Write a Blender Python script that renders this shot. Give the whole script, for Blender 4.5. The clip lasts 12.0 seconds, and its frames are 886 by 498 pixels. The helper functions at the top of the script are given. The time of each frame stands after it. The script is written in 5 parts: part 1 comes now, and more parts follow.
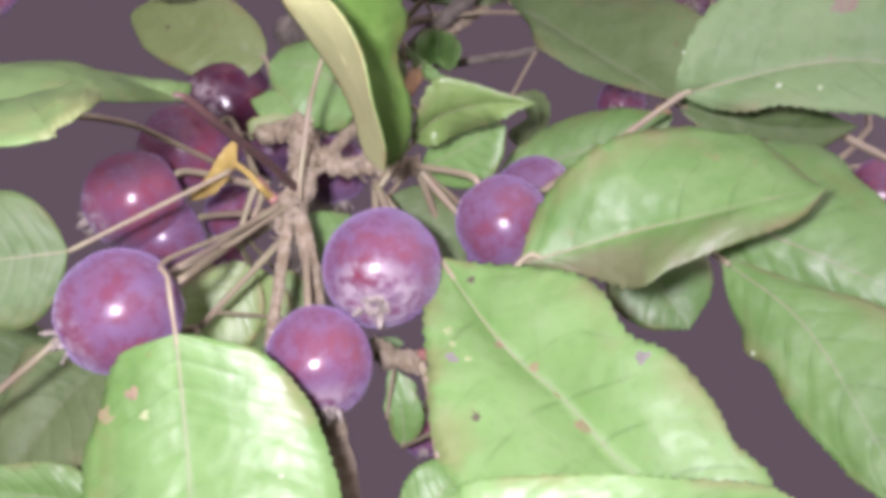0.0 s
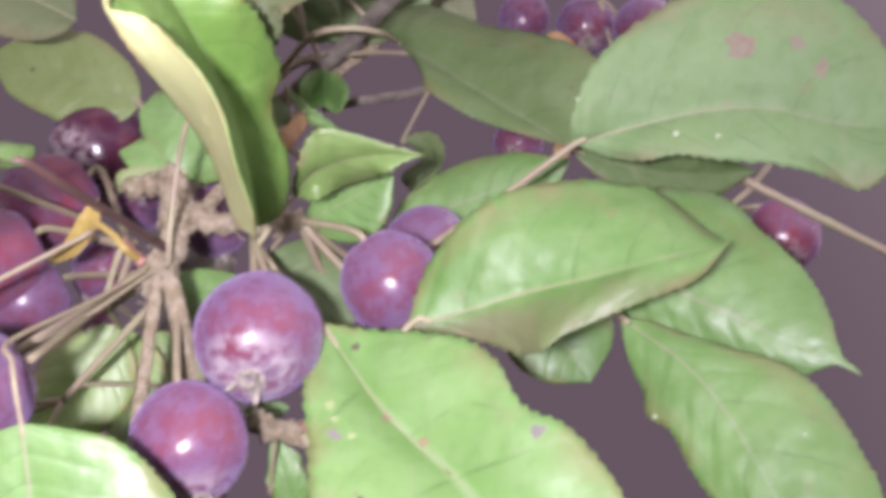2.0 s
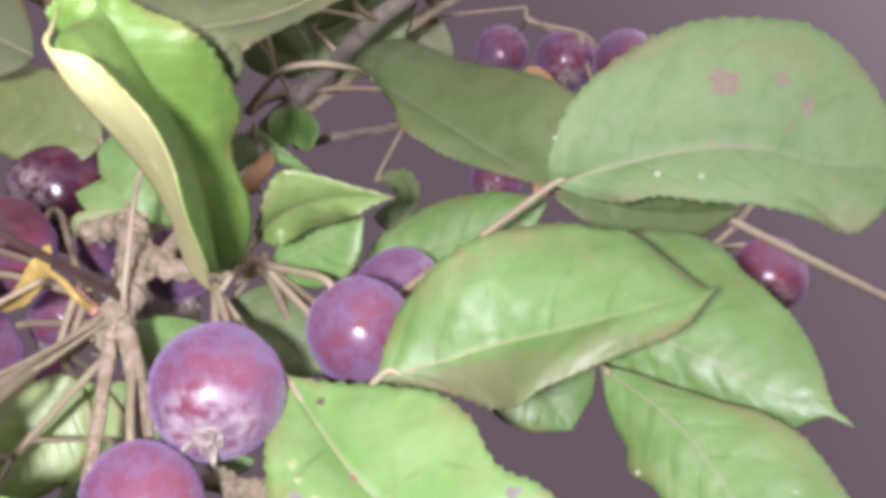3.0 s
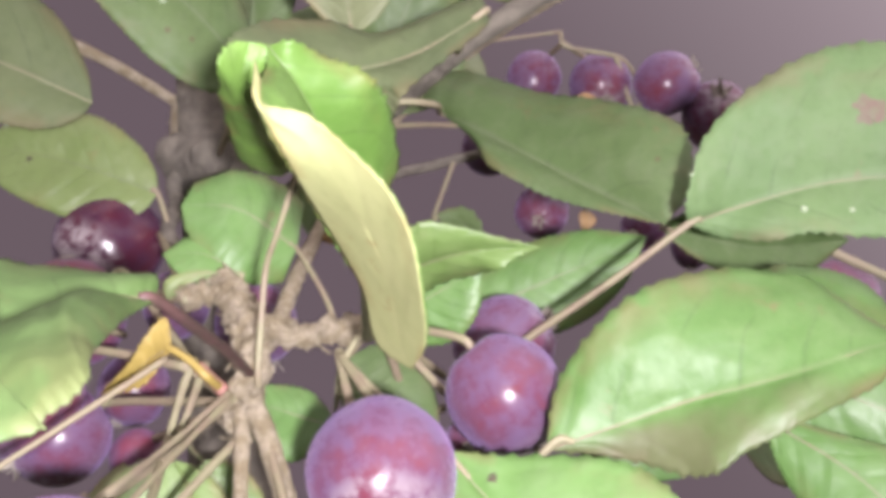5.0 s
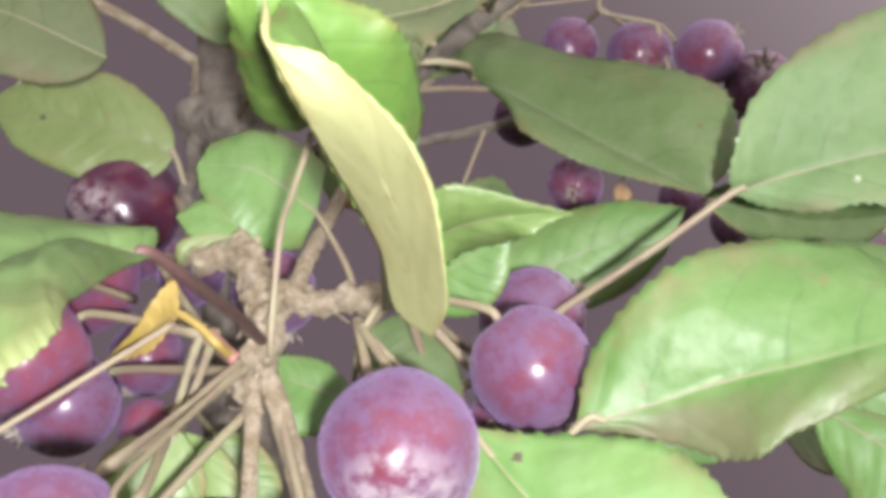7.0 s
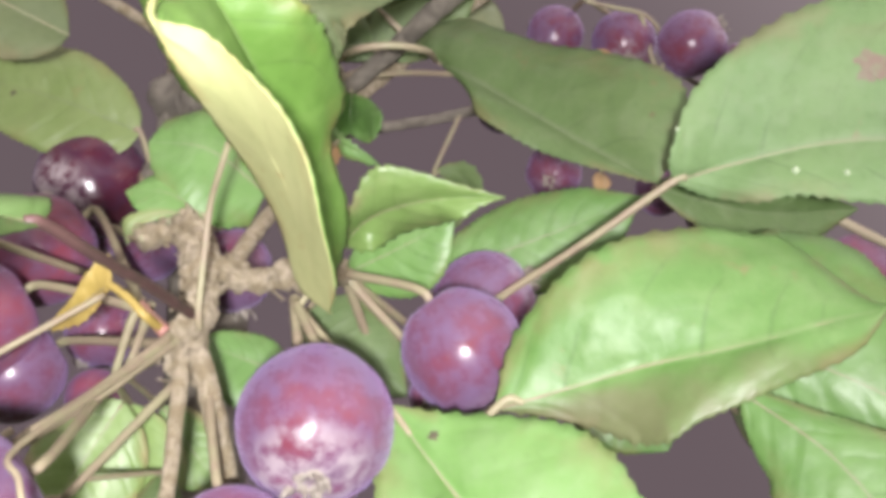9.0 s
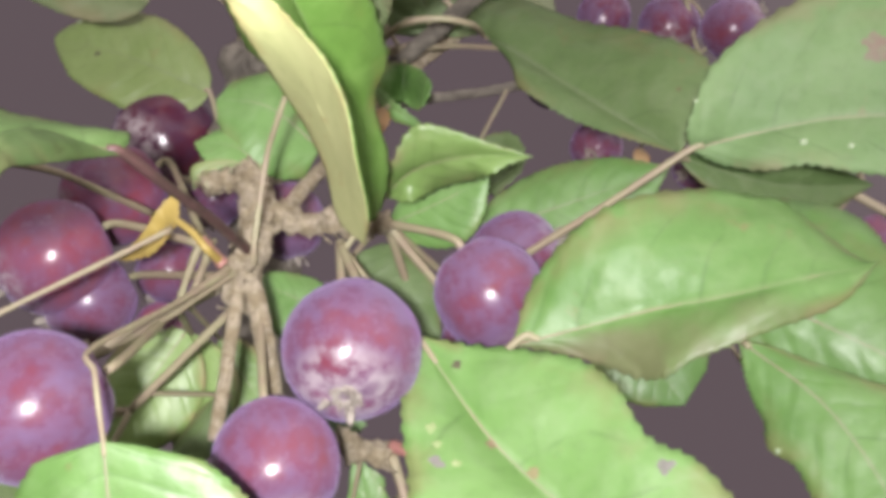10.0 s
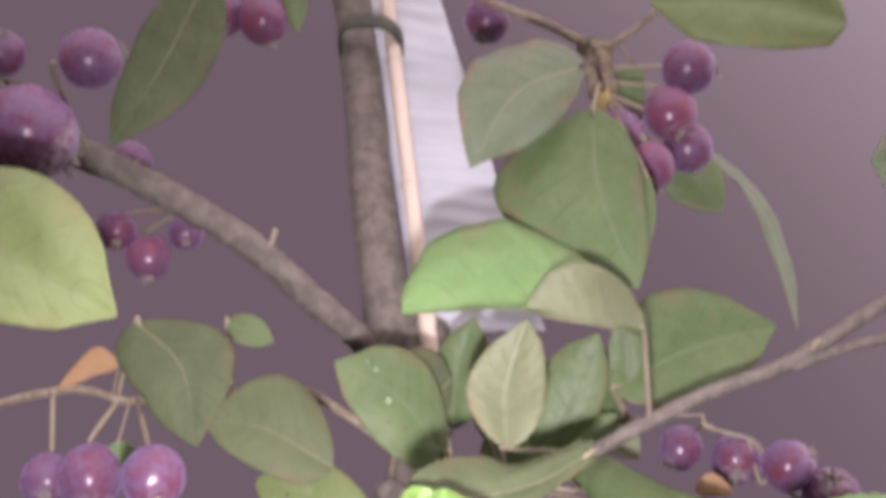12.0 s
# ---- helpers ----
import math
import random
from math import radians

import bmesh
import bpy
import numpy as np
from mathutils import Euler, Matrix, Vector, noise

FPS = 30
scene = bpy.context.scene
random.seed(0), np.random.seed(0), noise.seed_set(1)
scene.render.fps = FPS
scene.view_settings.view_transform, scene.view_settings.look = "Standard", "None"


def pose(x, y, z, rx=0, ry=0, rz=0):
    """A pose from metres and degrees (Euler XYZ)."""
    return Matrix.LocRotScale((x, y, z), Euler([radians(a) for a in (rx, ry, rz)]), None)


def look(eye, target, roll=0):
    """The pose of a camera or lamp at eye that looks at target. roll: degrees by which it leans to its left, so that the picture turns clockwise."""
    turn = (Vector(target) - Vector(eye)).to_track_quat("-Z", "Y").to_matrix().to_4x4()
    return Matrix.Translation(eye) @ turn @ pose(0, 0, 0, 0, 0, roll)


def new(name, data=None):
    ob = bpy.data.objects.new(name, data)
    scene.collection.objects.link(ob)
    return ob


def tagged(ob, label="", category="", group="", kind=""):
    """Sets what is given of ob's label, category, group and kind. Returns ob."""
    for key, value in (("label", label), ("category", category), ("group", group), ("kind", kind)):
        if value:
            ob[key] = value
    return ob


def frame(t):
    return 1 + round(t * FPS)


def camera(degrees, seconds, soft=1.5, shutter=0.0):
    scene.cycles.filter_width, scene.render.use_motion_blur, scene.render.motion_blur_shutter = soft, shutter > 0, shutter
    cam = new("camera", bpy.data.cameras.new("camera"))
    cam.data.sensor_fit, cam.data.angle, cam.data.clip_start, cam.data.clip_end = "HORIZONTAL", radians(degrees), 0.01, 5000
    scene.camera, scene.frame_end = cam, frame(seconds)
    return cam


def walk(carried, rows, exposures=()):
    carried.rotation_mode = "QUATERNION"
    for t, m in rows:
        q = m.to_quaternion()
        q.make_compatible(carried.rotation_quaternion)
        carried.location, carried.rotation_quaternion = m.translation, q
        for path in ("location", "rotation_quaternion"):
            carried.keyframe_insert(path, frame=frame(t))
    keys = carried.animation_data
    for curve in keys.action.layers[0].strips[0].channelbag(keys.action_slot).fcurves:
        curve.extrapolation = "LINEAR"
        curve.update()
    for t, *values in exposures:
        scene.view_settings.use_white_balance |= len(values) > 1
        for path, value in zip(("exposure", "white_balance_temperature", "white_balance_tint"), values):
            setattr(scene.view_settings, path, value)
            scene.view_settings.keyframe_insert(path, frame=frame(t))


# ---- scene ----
# A crab apple branch at night, lit by the small torch of the phone that films it.
cam = camera(42.0, 12.0, soft=5.0, shutter=0.9)
PATH = [
    (0.0, look((-0.0014, -0.0056, 1.4909), (-0.0183, 0.2778, 1.5879), 1.92)),
    (0.5, look((-0.0010, -0.0022, 1.4942), (-0.0161, 0.2826, 1.5874), 1.74)),
    (1.0, look((0.0001, -0.0028, 1.4955), (-0.0115, 0.2815, 1.5905), 1.29)),
    (1.5, look((0.0021, 0.0006, 1.4991), (0.0009, 0.2837, 1.5985), 0.24)),
    (2.0, look((0.0038, 0.0083, 1.5058), (0.0102, 0.2902, 1.6080), -0.61)),
    (2.5, look((0.0078, 0.0117, 1.5109), (0.0182, 0.2925, 1.6161), -1.02)),
    (2.7, look((0.0086, 0.0152, 1.5125), (0.0191, 0.2952, 1.6195), -1.04)),
    (4.5, look((-0.0292, 0.0282, 1.5224), (-0.0099, 0.3058, 1.6346), -3.98)),
    (5.0, look((-0.0439, 0.0388, 1.5316), (-0.0062, 0.3147, 1.6434), -5.73)),
    (5.5, look((-0.0495, 0.0458, 1.5359), (-0.0058, 0.3211, 1.6469), -5.93)),
    (6.0, look((-0.0469, 0.0478, 1.5347), (-0.0099, 0.3242, 1.6453), -5.26)),
    (6.5, look((-0.0440, 0.0509, 1.5335), (-0.0127, 0.3285, 1.6428), -4.71)),
    (7.0, look((-0.0412, 0.0527, 1.5335), (-0.0120, 0.3310, 1.6417), -4.09)),
    (7.5, look((-0.0355, 0.0522, 1.5340), (-0.0098, 0.3310, 1.6415), -3.51)),
    (7.7, look((-0.0319, 0.0534, 1.5337), (-0.0074, 0.3323, 1.6416), -3.26)),
    (9.5, look((-0.0196, 0.0421, 1.5248), (-0.0071, 0.3231, 1.6290), -0.47)),
    (10.0, look((-0.0149, 0.0287, 1.5144), (-0.0128, 0.3105, 1.6172), 1.51)),
    (10.5, look((-0.0042, 0.0034, 1.5102), (-0.0095, 0.2816, 1.6224), 2.76)),
    (10.8, look((-0.0037, -0.0152, 1.5060), (-0.0168, 0.2555, 1.6348), 3.42)),
    (11.0, look((-0.0091, -0.0265, 1.5076), (-0.0275, 0.2396, 1.6448), 3.76)),
    (11.2, look((-0.0150, -0.0332, 1.5068), (-0.0397, 0.2269, 1.6543), 4.29)),
    (11.5, look((-0.0199, -0.0560, 1.5132), (-0.0471, 0.1983, 1.6700), 5.64)),
    (11.8, look((-0.0190, -0.0791, 1.5147), (-0.0466, 0.1704, 1.6791), 6.00)),
    (12.0, look((-0.0210, -0.0861, 1.5137), (-0.0470, 0.1605, 1.6827), 6.00)),
]
walk(cam, PATH, exposures=[(0.0, 0.15, 6020, 33), (2.6, 0.33, 6080, 29), (4.5, 0.43, 6250, 22), (5.5, 0.47, 6260, 20), (7.6, 0.46, 6340, 15), (9.5, 0.41, 6400, 14), (10.4, 0.05, 6360, 15), (11.0, 0.14, 6300, 30), (11.5, 0.36, 6150, 42), (12.0, 0.5, 6250, 33)])

# ---- light: a night world for glare and fill, and the torch beside the lens ----
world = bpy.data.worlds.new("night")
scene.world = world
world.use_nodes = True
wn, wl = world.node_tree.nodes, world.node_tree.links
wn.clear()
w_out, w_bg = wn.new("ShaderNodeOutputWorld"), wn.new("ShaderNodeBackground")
# added fill: brightens smoothly to the right and behind the viewer with no source
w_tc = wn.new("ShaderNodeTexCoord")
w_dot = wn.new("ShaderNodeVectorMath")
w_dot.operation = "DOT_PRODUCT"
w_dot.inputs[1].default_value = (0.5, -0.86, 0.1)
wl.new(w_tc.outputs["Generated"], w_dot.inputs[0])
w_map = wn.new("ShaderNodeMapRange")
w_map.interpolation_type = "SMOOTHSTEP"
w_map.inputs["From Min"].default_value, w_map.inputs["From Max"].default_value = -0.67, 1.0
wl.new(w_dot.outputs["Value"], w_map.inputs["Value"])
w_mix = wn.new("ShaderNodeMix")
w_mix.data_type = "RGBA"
# front colour stands in for the lens veil over the dark background
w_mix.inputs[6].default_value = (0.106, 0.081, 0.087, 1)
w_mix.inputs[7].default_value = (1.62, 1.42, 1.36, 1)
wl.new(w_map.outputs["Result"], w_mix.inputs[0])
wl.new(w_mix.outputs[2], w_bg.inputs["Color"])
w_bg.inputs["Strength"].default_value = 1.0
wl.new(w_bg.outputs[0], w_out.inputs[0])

torch = bpy.data.lights.new("torch", "SPOT")
torch.energy = 8.6
torch.color = (1.0, 0.955, 0.95)
torch.shadow_soft_size = 0.008
torch.spot_size, torch.spot_blend = radians(86), 1.0
torch_ob = new("torch", torch)
torch_ob.matrix_world = look((-0.025, -0.045, 1.489), (-0.045, 0.270, 1.612))


# ---- materials ----
def shader(name, rough=0.5, spec=0.5):
    m = bpy.data.materials.new(name)
    m.use_nodes = True
    b = m.node_tree.nodes["Principled BSDF"]
    b.inputs["Roughness"].default_value = rough
    b.inputs["Specular IOR Level"].default_value = spec
    return m, m.node_tree.nodes, m.node_tree.links, b


def node(nodes, links, kind, ins=(), **props):
    n = nodes.new(kind)
    for k, v in props.items():
        setattr(n, k, v)
    for k, v in dict(ins).items():
        if isinstance(v, bpy.types.NodeSocket):
            links.new(v, n.inputs[k])
        else:
            n.inputs[k].default_value = v
    return n


def calc(nodes, links, op, a, b=0.0, clamp=False):
    return node(nodes, links, "ShaderNodeMath", {0: a, 1: b}, operation=op, use_clamp=clamp).outputs[0]


def ramp(nodes, links, x, lo, hi):
    n = node(nodes, links, "ShaderNodeMapRange", {"Value": x, "From Min": lo, "From Max": hi}, interpolation_type="SMOOTHSTEP")
    return n.outputs["Result"]


def blend(nodes, links, f, a, b):
    n = nodes.new("ShaderNodeMix")
    n.data_type = "RGBA"
    for key, v in ((0, f), (6, a), (7, b)):
        if isinstance(v, bpy.types.NodeSocket):
            links.new(v, n.inputs[key])
        else:
            n.inputs[key].default_value = v if key == 0 else (*v, 1)
    return n.outputs[2]


def cloud(nodes, links, vec, scale, detail=3.0, rough=0.55):
    return node(nodes, links, "ShaderNodeTexNoise", {"Vector": vec, "Scale": scale, "Detail": detail, "Roughness": rough}).outputs["Fac"]


def leaf_material(name, deep, light, vein, rough, blush=0.0, blush_colour=(0.25, 0.12, 0.05), spots=0.0, ripple=0.5, rust=0.0, gloss=0.46):
    m, N, L, b = shader(name, rough, gloss)
    tc, info = N.new("ShaderNodeTexCoord"), N.new("ShaderNodeObjectInfo")
    uv = node(N, L, "ShaderNodeSeparateXYZ", {0: tc.outputs["UV"]})
    u, v = uv.outputs[0], uv.outputs[1]
    side = calc(N, L, "ABSOLUTE", calc(N, L, "MULTIPLY", calc(N, L, "SUBTRACT", v, 0.5), 2.0))
    shift = calc(N, L, "MULTIPLY", info.outputs["Random"], 7.0)
    place = node(N, L, "ShaderNodeVectorMath", {0: tc.outputs["Object"], 1: (0, 0, 0)}, operation="ADD")
    off = node(N, L, "ShaderNodeCombineXYZ", {0: shift, 1: shift, 2: shift})
    L.new(off.outputs[0], place.inputs[1])
    p = place.outputs[0]
    big, fine = cloud(N, L, p, 45.0, 4.0), cloud(N, L, p, 420.0, 4.0, 0.65)
    # side veins sweep forward from the midrib
    wob = calc(N, L, "MULTIPLY", calc(N, L, "SUBTRACT", big, 0.5), 0.55)
    ph = calc(N, L, "ADD", calc(N, L, "SUBTRACT", calc(N, L, "MULTIPLY", u, 7.5), calc(N, L, "MULTIPLY", calc(N, L, "POWER", side, 1.3), 1.5)), wob)
    saw = calc(N, L, "PINGPONG", ph, 0.5)
    vein_line = calc(N, L, "SUBTRACT", 1.0, ramp(N, L, saw, 0.0, 0.07), True)
    vein_line = calc(N, L, "MULTIPLY", vein_line, ramp(N, L, side, 1.0, 0.6))
    rib = calc(N, L, "SUBTRACT", 1.0, ramp(N, L, side, 0.01, 0.05), True)
    net = node(N, L, "ShaderNodeTexVoronoi", {"Vector": p, "Scale": 520.0}, feature="DISTANCE_TO_EDGE").outputs["Distance"]
    col = blend(N, L, ramp(N, L, calc(N, L, "ADD", calc(N, L, "MULTIPLY", big, 0.7), calc(N, L, "MULTIPLY", info.outputs["Random"], 0.3)), 0.3, 0.7), deep, light)
    col = blend(N, L, calc(N, L, "MULTIPLY", ramp(N, L, fine, 0.45, 0.75), 0.22), col, tuple(c * 0.55 for c in deep))
    worn = ramp(N, L, cloud(N, L, p, 60.0, 2.0), 0.42, 0.62)
    col = blend(N, L, calc(N, L, "MULTIPLY", calc(N, L, "MULTIPLY", vein_line, worn), 0.55 * min(1.0, ripple / 0.3)), col, tuple(c * 0.62 for c in deep))
    col = blend(N, L, calc(N, L, "MULTIPLY", rib, 0.3), col, vein)
    mott = ramp(N, L, cloud(N, L, p, 150.0, 5.0, 0.7), 0.42, 0.68)
    col = blend(N, L, calc(N, L, "MULTIPLY", mott, 0.3), col, tuple(0.5 * (c + q) for c, q in zip(light, vein)))
    if blush:
        edge = calc(N, L, "MULTIPLY", ramp(N, L, side, 0.55, 1.0), ramp(N, L, cloud(N, L, p, 70.0, 3.0), 0.45, 0.62))
        patch = ramp(N, L, cloud(N, L, p, 95.0, 4.0, 0.7), 0.63, 0.72)
        col = blend(N, L, calc(N, L, "MULTIPLY", calc(N, L, "MAXIMUM", edge, patch), blush), col, blush_colour)
    if rust:
        half = calc(N, L, "MULTIPLY", ramp(N, L, v, 0.48, 0.36), ramp(N, L, calc(N, L, "ADD", big, calc(N, L, "MULTIPLY", calc(N, L, "SUBTRACT", 0.5, v), 0.5)), 0.4, 0.75))
        col = blend(N, L, calc(N, L, "MULTIPLY", half, rust), col, (0.105, 0.085, 0.05))
    if spots:
        dot = node(N, L, "ShaderNodeTexVoronoi", {"Vector": p, "Scale": 95.0}).outputs["Distance"]
        spot = calc(N, L, "SUBTRACT", 1.0, ramp(N, L, calc(N, L, "ADD", dot, calc(N, L, "MULTIPLY", fine, 0.16)), 0.11, 0.18), True)
        spot = calc(N, L, "MULTIPLY", spot, ramp(N, L, big, 0.5, 0.6))
        col = blend(N, L, calc(N, L, "MULTIPLY", spot, spots), col, (0.10, 0.05, 0.035))
    L.new(col, b.inputs["Base Color"])
    r = calc(N, L, "ADD", calc(N, L, "MULTIPLY", fine, 0.2), calc(N, L, "ADD", calc(N, L, "MULTIPLY", big, 0.3), rough - 0.27))
    L.new(r, b.inputs["Roughness"])
    h = calc(N, L, "ADD", calc(N, L, "MULTIPLY", ramp(N, L, saw, 0.0, 0.28), 1.0), calc(N, L, "MULTIPLY", ramp(N, L, net, 0.0, 0.25), 0.18))
    h = calc(N, L, "ADD", h, calc(N, L, "MULTIPLY", fine, 0.25))
    wavy = node(N, L, "ShaderNodeBump", {"Height": cloud(N, L, p, 75.0, 2.0), "Strength": ripple, "Distance": 0.003})
    bump = node(N, L, "ShaderNodeBump", {"Height": h, "Strength": min(0.19, 0.02 + ripple), "Distance": 0.0005, "Normal": wavy.outputs[0]})
    L.new(bump.outputs[0], b.inputs["Normal"])
    return m


def plain_material(name, a, c, scale, rough, bump=0.4, depth=0.0005, stretch=(1, 1, 1), third=None, grit=0.5):
    m, N, L, b = shader(name, rough)
    tc = N.new("ShaderNodeTexCoord")
    p = node(N, L, "ShaderNodeMapping", {"Vector": tc.outputs["Object"], "Scale": stretch}).outputs[0]
    big, fine = cloud(N, L, p, scale, 4.0, 0.6), cloud(N, L, p, scale * 7, 4.0, 0.65)
    col = blend(N, L, ramp(N, L, big, 0.35, 0.65), a, c)
    col = blend(N, L, calc(N, L, "MULTIPLY", ramp(N, L, fine, 0.5 if grit < 0.6 else 0.46, 0.75 if grit < 0.6 else 0.6), grit), col, third or tuple(q * 0.5 for q in a))
    L.new(col, b.inputs["Base Color"])
    L.new(calc(N, L, "ADD", calc(N, L, "MULTIPLY", fine, 0.25), rough - 0.1), b.inputs["Roughness"])
    h = calc(N, L, "ADD", big, calc(N, L, "MULTIPLY", fine, 0.6))
    L.new(node(N, L, "ShaderNodeBump", {"Height": h, "Strength": bump, "Distance": depth}).outputs[0], b.inputs["Normal"])
    return m


def skin_material(name, red, purple, bloom, amount):
    m, N, L, b = shader(name, 0.3, 0.34)
    tc, info = N.new("ShaderNodeTexCoord"), N.new("ShaderNodeObjectInfo")
    shift = calc(N, L, "MULTIPLY", info.outputs["Random"], 3.0)
    off = node(N, L, "ShaderNodeCombineXYZ", {0: shift, 1: shift, 2: shift})
    p = node(N, L, "ShaderNodeVectorMath", {0: tc.outputs["Object"], 1: off.outputs[0]}, operation="ADD").outputs[0]
    at = node(N, L, "ShaderNodeSeparateXYZ", {0: tc.outputs["Object"]})
    z = at.outputs[2]
    big, mid, fine = cloud(N, L, p, 75.0, 3.0), cloud(N, L, p, 300.0, 6.0, 0.62), cloud(N, L, p, 900.0, 3.0)
    # faint streaks run from stalk to calyx
    turn = calc(N, L, "ARCTAN2", at.outputs[1], at.outputs[0])
    lines = node(N, L, "ShaderNodeCombineXYZ", {0: calc(N, L, "MULTIPLY", turn, 3.2), 1: calc(N, L, "MULTIPLY", z, 60.0), 2: shift})
    streak = cloud(N, L, lines.outputs[0], 2.2, 5.0, 0.65)
    tone = calc(N, L, "ADD", calc(N, L, "MULTIPLY", big, 0.72), calc(N, L, "MULTIPLY", streak, 0.28))
    col = blend(N, L, ramp(N, L, tone, 0.38, 0.64), red, purple)
    col = blend(N, L, calc(N, L, "MULTIPLY", ramp(N, L, streak, 0.52, 0.70), 0.35), col, tuple(c * 0.62 for c in red))
    wax = calc(N, L, "ADD", calc(N, L, "MULTIPLY", mid, 0.62), calc(N, L, "MULTIPLY", tone, 0.56))
    wax = calc(N, L, "MULTIPLY", ramp(N, L, wax, 0.26, 0.94), amount)
    col = blend(N, L, wax, col, bloom)
    # pale russet netting towards the calyx end
    rus = calc(N, L, "MULTIPLY", ramp(N, L, z, -0.0076, -0.0126), ramp(N, L, calc(N, L, "ADD", calc(N, L, "MULTIPLY", mid, 0.85), calc(N, L, "MULTIPLY", streak, 0.15)), 0.38, 0.62))
    col = blend(N, L, calc(N, L, "MULTIPLY", rus, 0.75), col, (0.32, 0.28, 0.28))
    # fine pale cracks in the bloom
    warp = node(N, L, "ShaderNodeVectorMath", {0: p, 1: node(N, L, "ShaderNodeTexNoise", {"Vector": p, "Scale": 240.0}).outputs["Color"]}, operation="MULTIPLY_ADD")
    warp.inputs[2].default_value = (0, 0, 0)
    crack = node(N, L, "ShaderNodeTexVoronoi", {"Vector": warp.outputs[0], "Scale": 260.0}, feature="DISTANCE_TO_EDGE").outputs["Distance"]
    crack = calc(N, L, "MULTIPLY", calc(N, L, "SUBTRACT", 1.0, ramp(N, L, crack, 0.0, 0.05), True), ramp(N, L, big, 0.52, 0.66))
    col = blend(N, L, calc(N, L, "MULTIPLY", crack, 0.3 * amount), col, (0.25, 0.18, 0.24))
    dots = node(N, L, "ShaderNodeTexVoronoi", {"Vector": p, "Scale": 420.0}).outputs["Distance"]
    pore = calc(N, L, "SUBTRACT", 1.0, ramp(N, L, dots, 0.06, 0.17), True)
    col = blend(N, L, calc(N, L, "MULTIPLY", pore, 0.28), col, (0.24, 0.15, 0.17))
    # small dark scars
    scar = calc(N, L, "SUBTRACT", 1.0, ramp(N, L, node(N, L, "ShaderNodeTexVoronoi", {"Vector": p, "Scale": 150.0}).outputs["Distance"], 0.07, 0.13), True)
    col = blend(N, L, calc(N, L, "MULTIPLY", calc(N, L, "MULTIPLY", scar, ramp(N, L, big, 0.5, 0.6)), 0.6), col, (0.06, 0.02, 0.035))
    L.new(col, b.inputs["Base Color"])
    rough = calc(N, L, "ADD", calc(N, L, "MULTIPLY", wax, 0.22), calc(N, L, "ADD", calc(N, L, "MULTIPLY", fine, 0.10), 0.13))
    L.new(rough, b.inputs["Roughness"])
    b.inputs["Sheen Weight"].default_value = 0.3 * amount
    b.inputs["Sheen Tint"].default_value = (0.62, 0.48, 0.95, 1)
    b.inputs["Sheen Roughness"].default_value = 0.55
    L.new(node(N, L, "ShaderNodeBump", {"Height": calc(N, L, "ADD", mid, calc(N, L, "MULTIPLY", fine, 0.4)), "Strength": 0.14, "Distance": 0.0004}).outputs[0], b.inputs["Normal"])
    return m


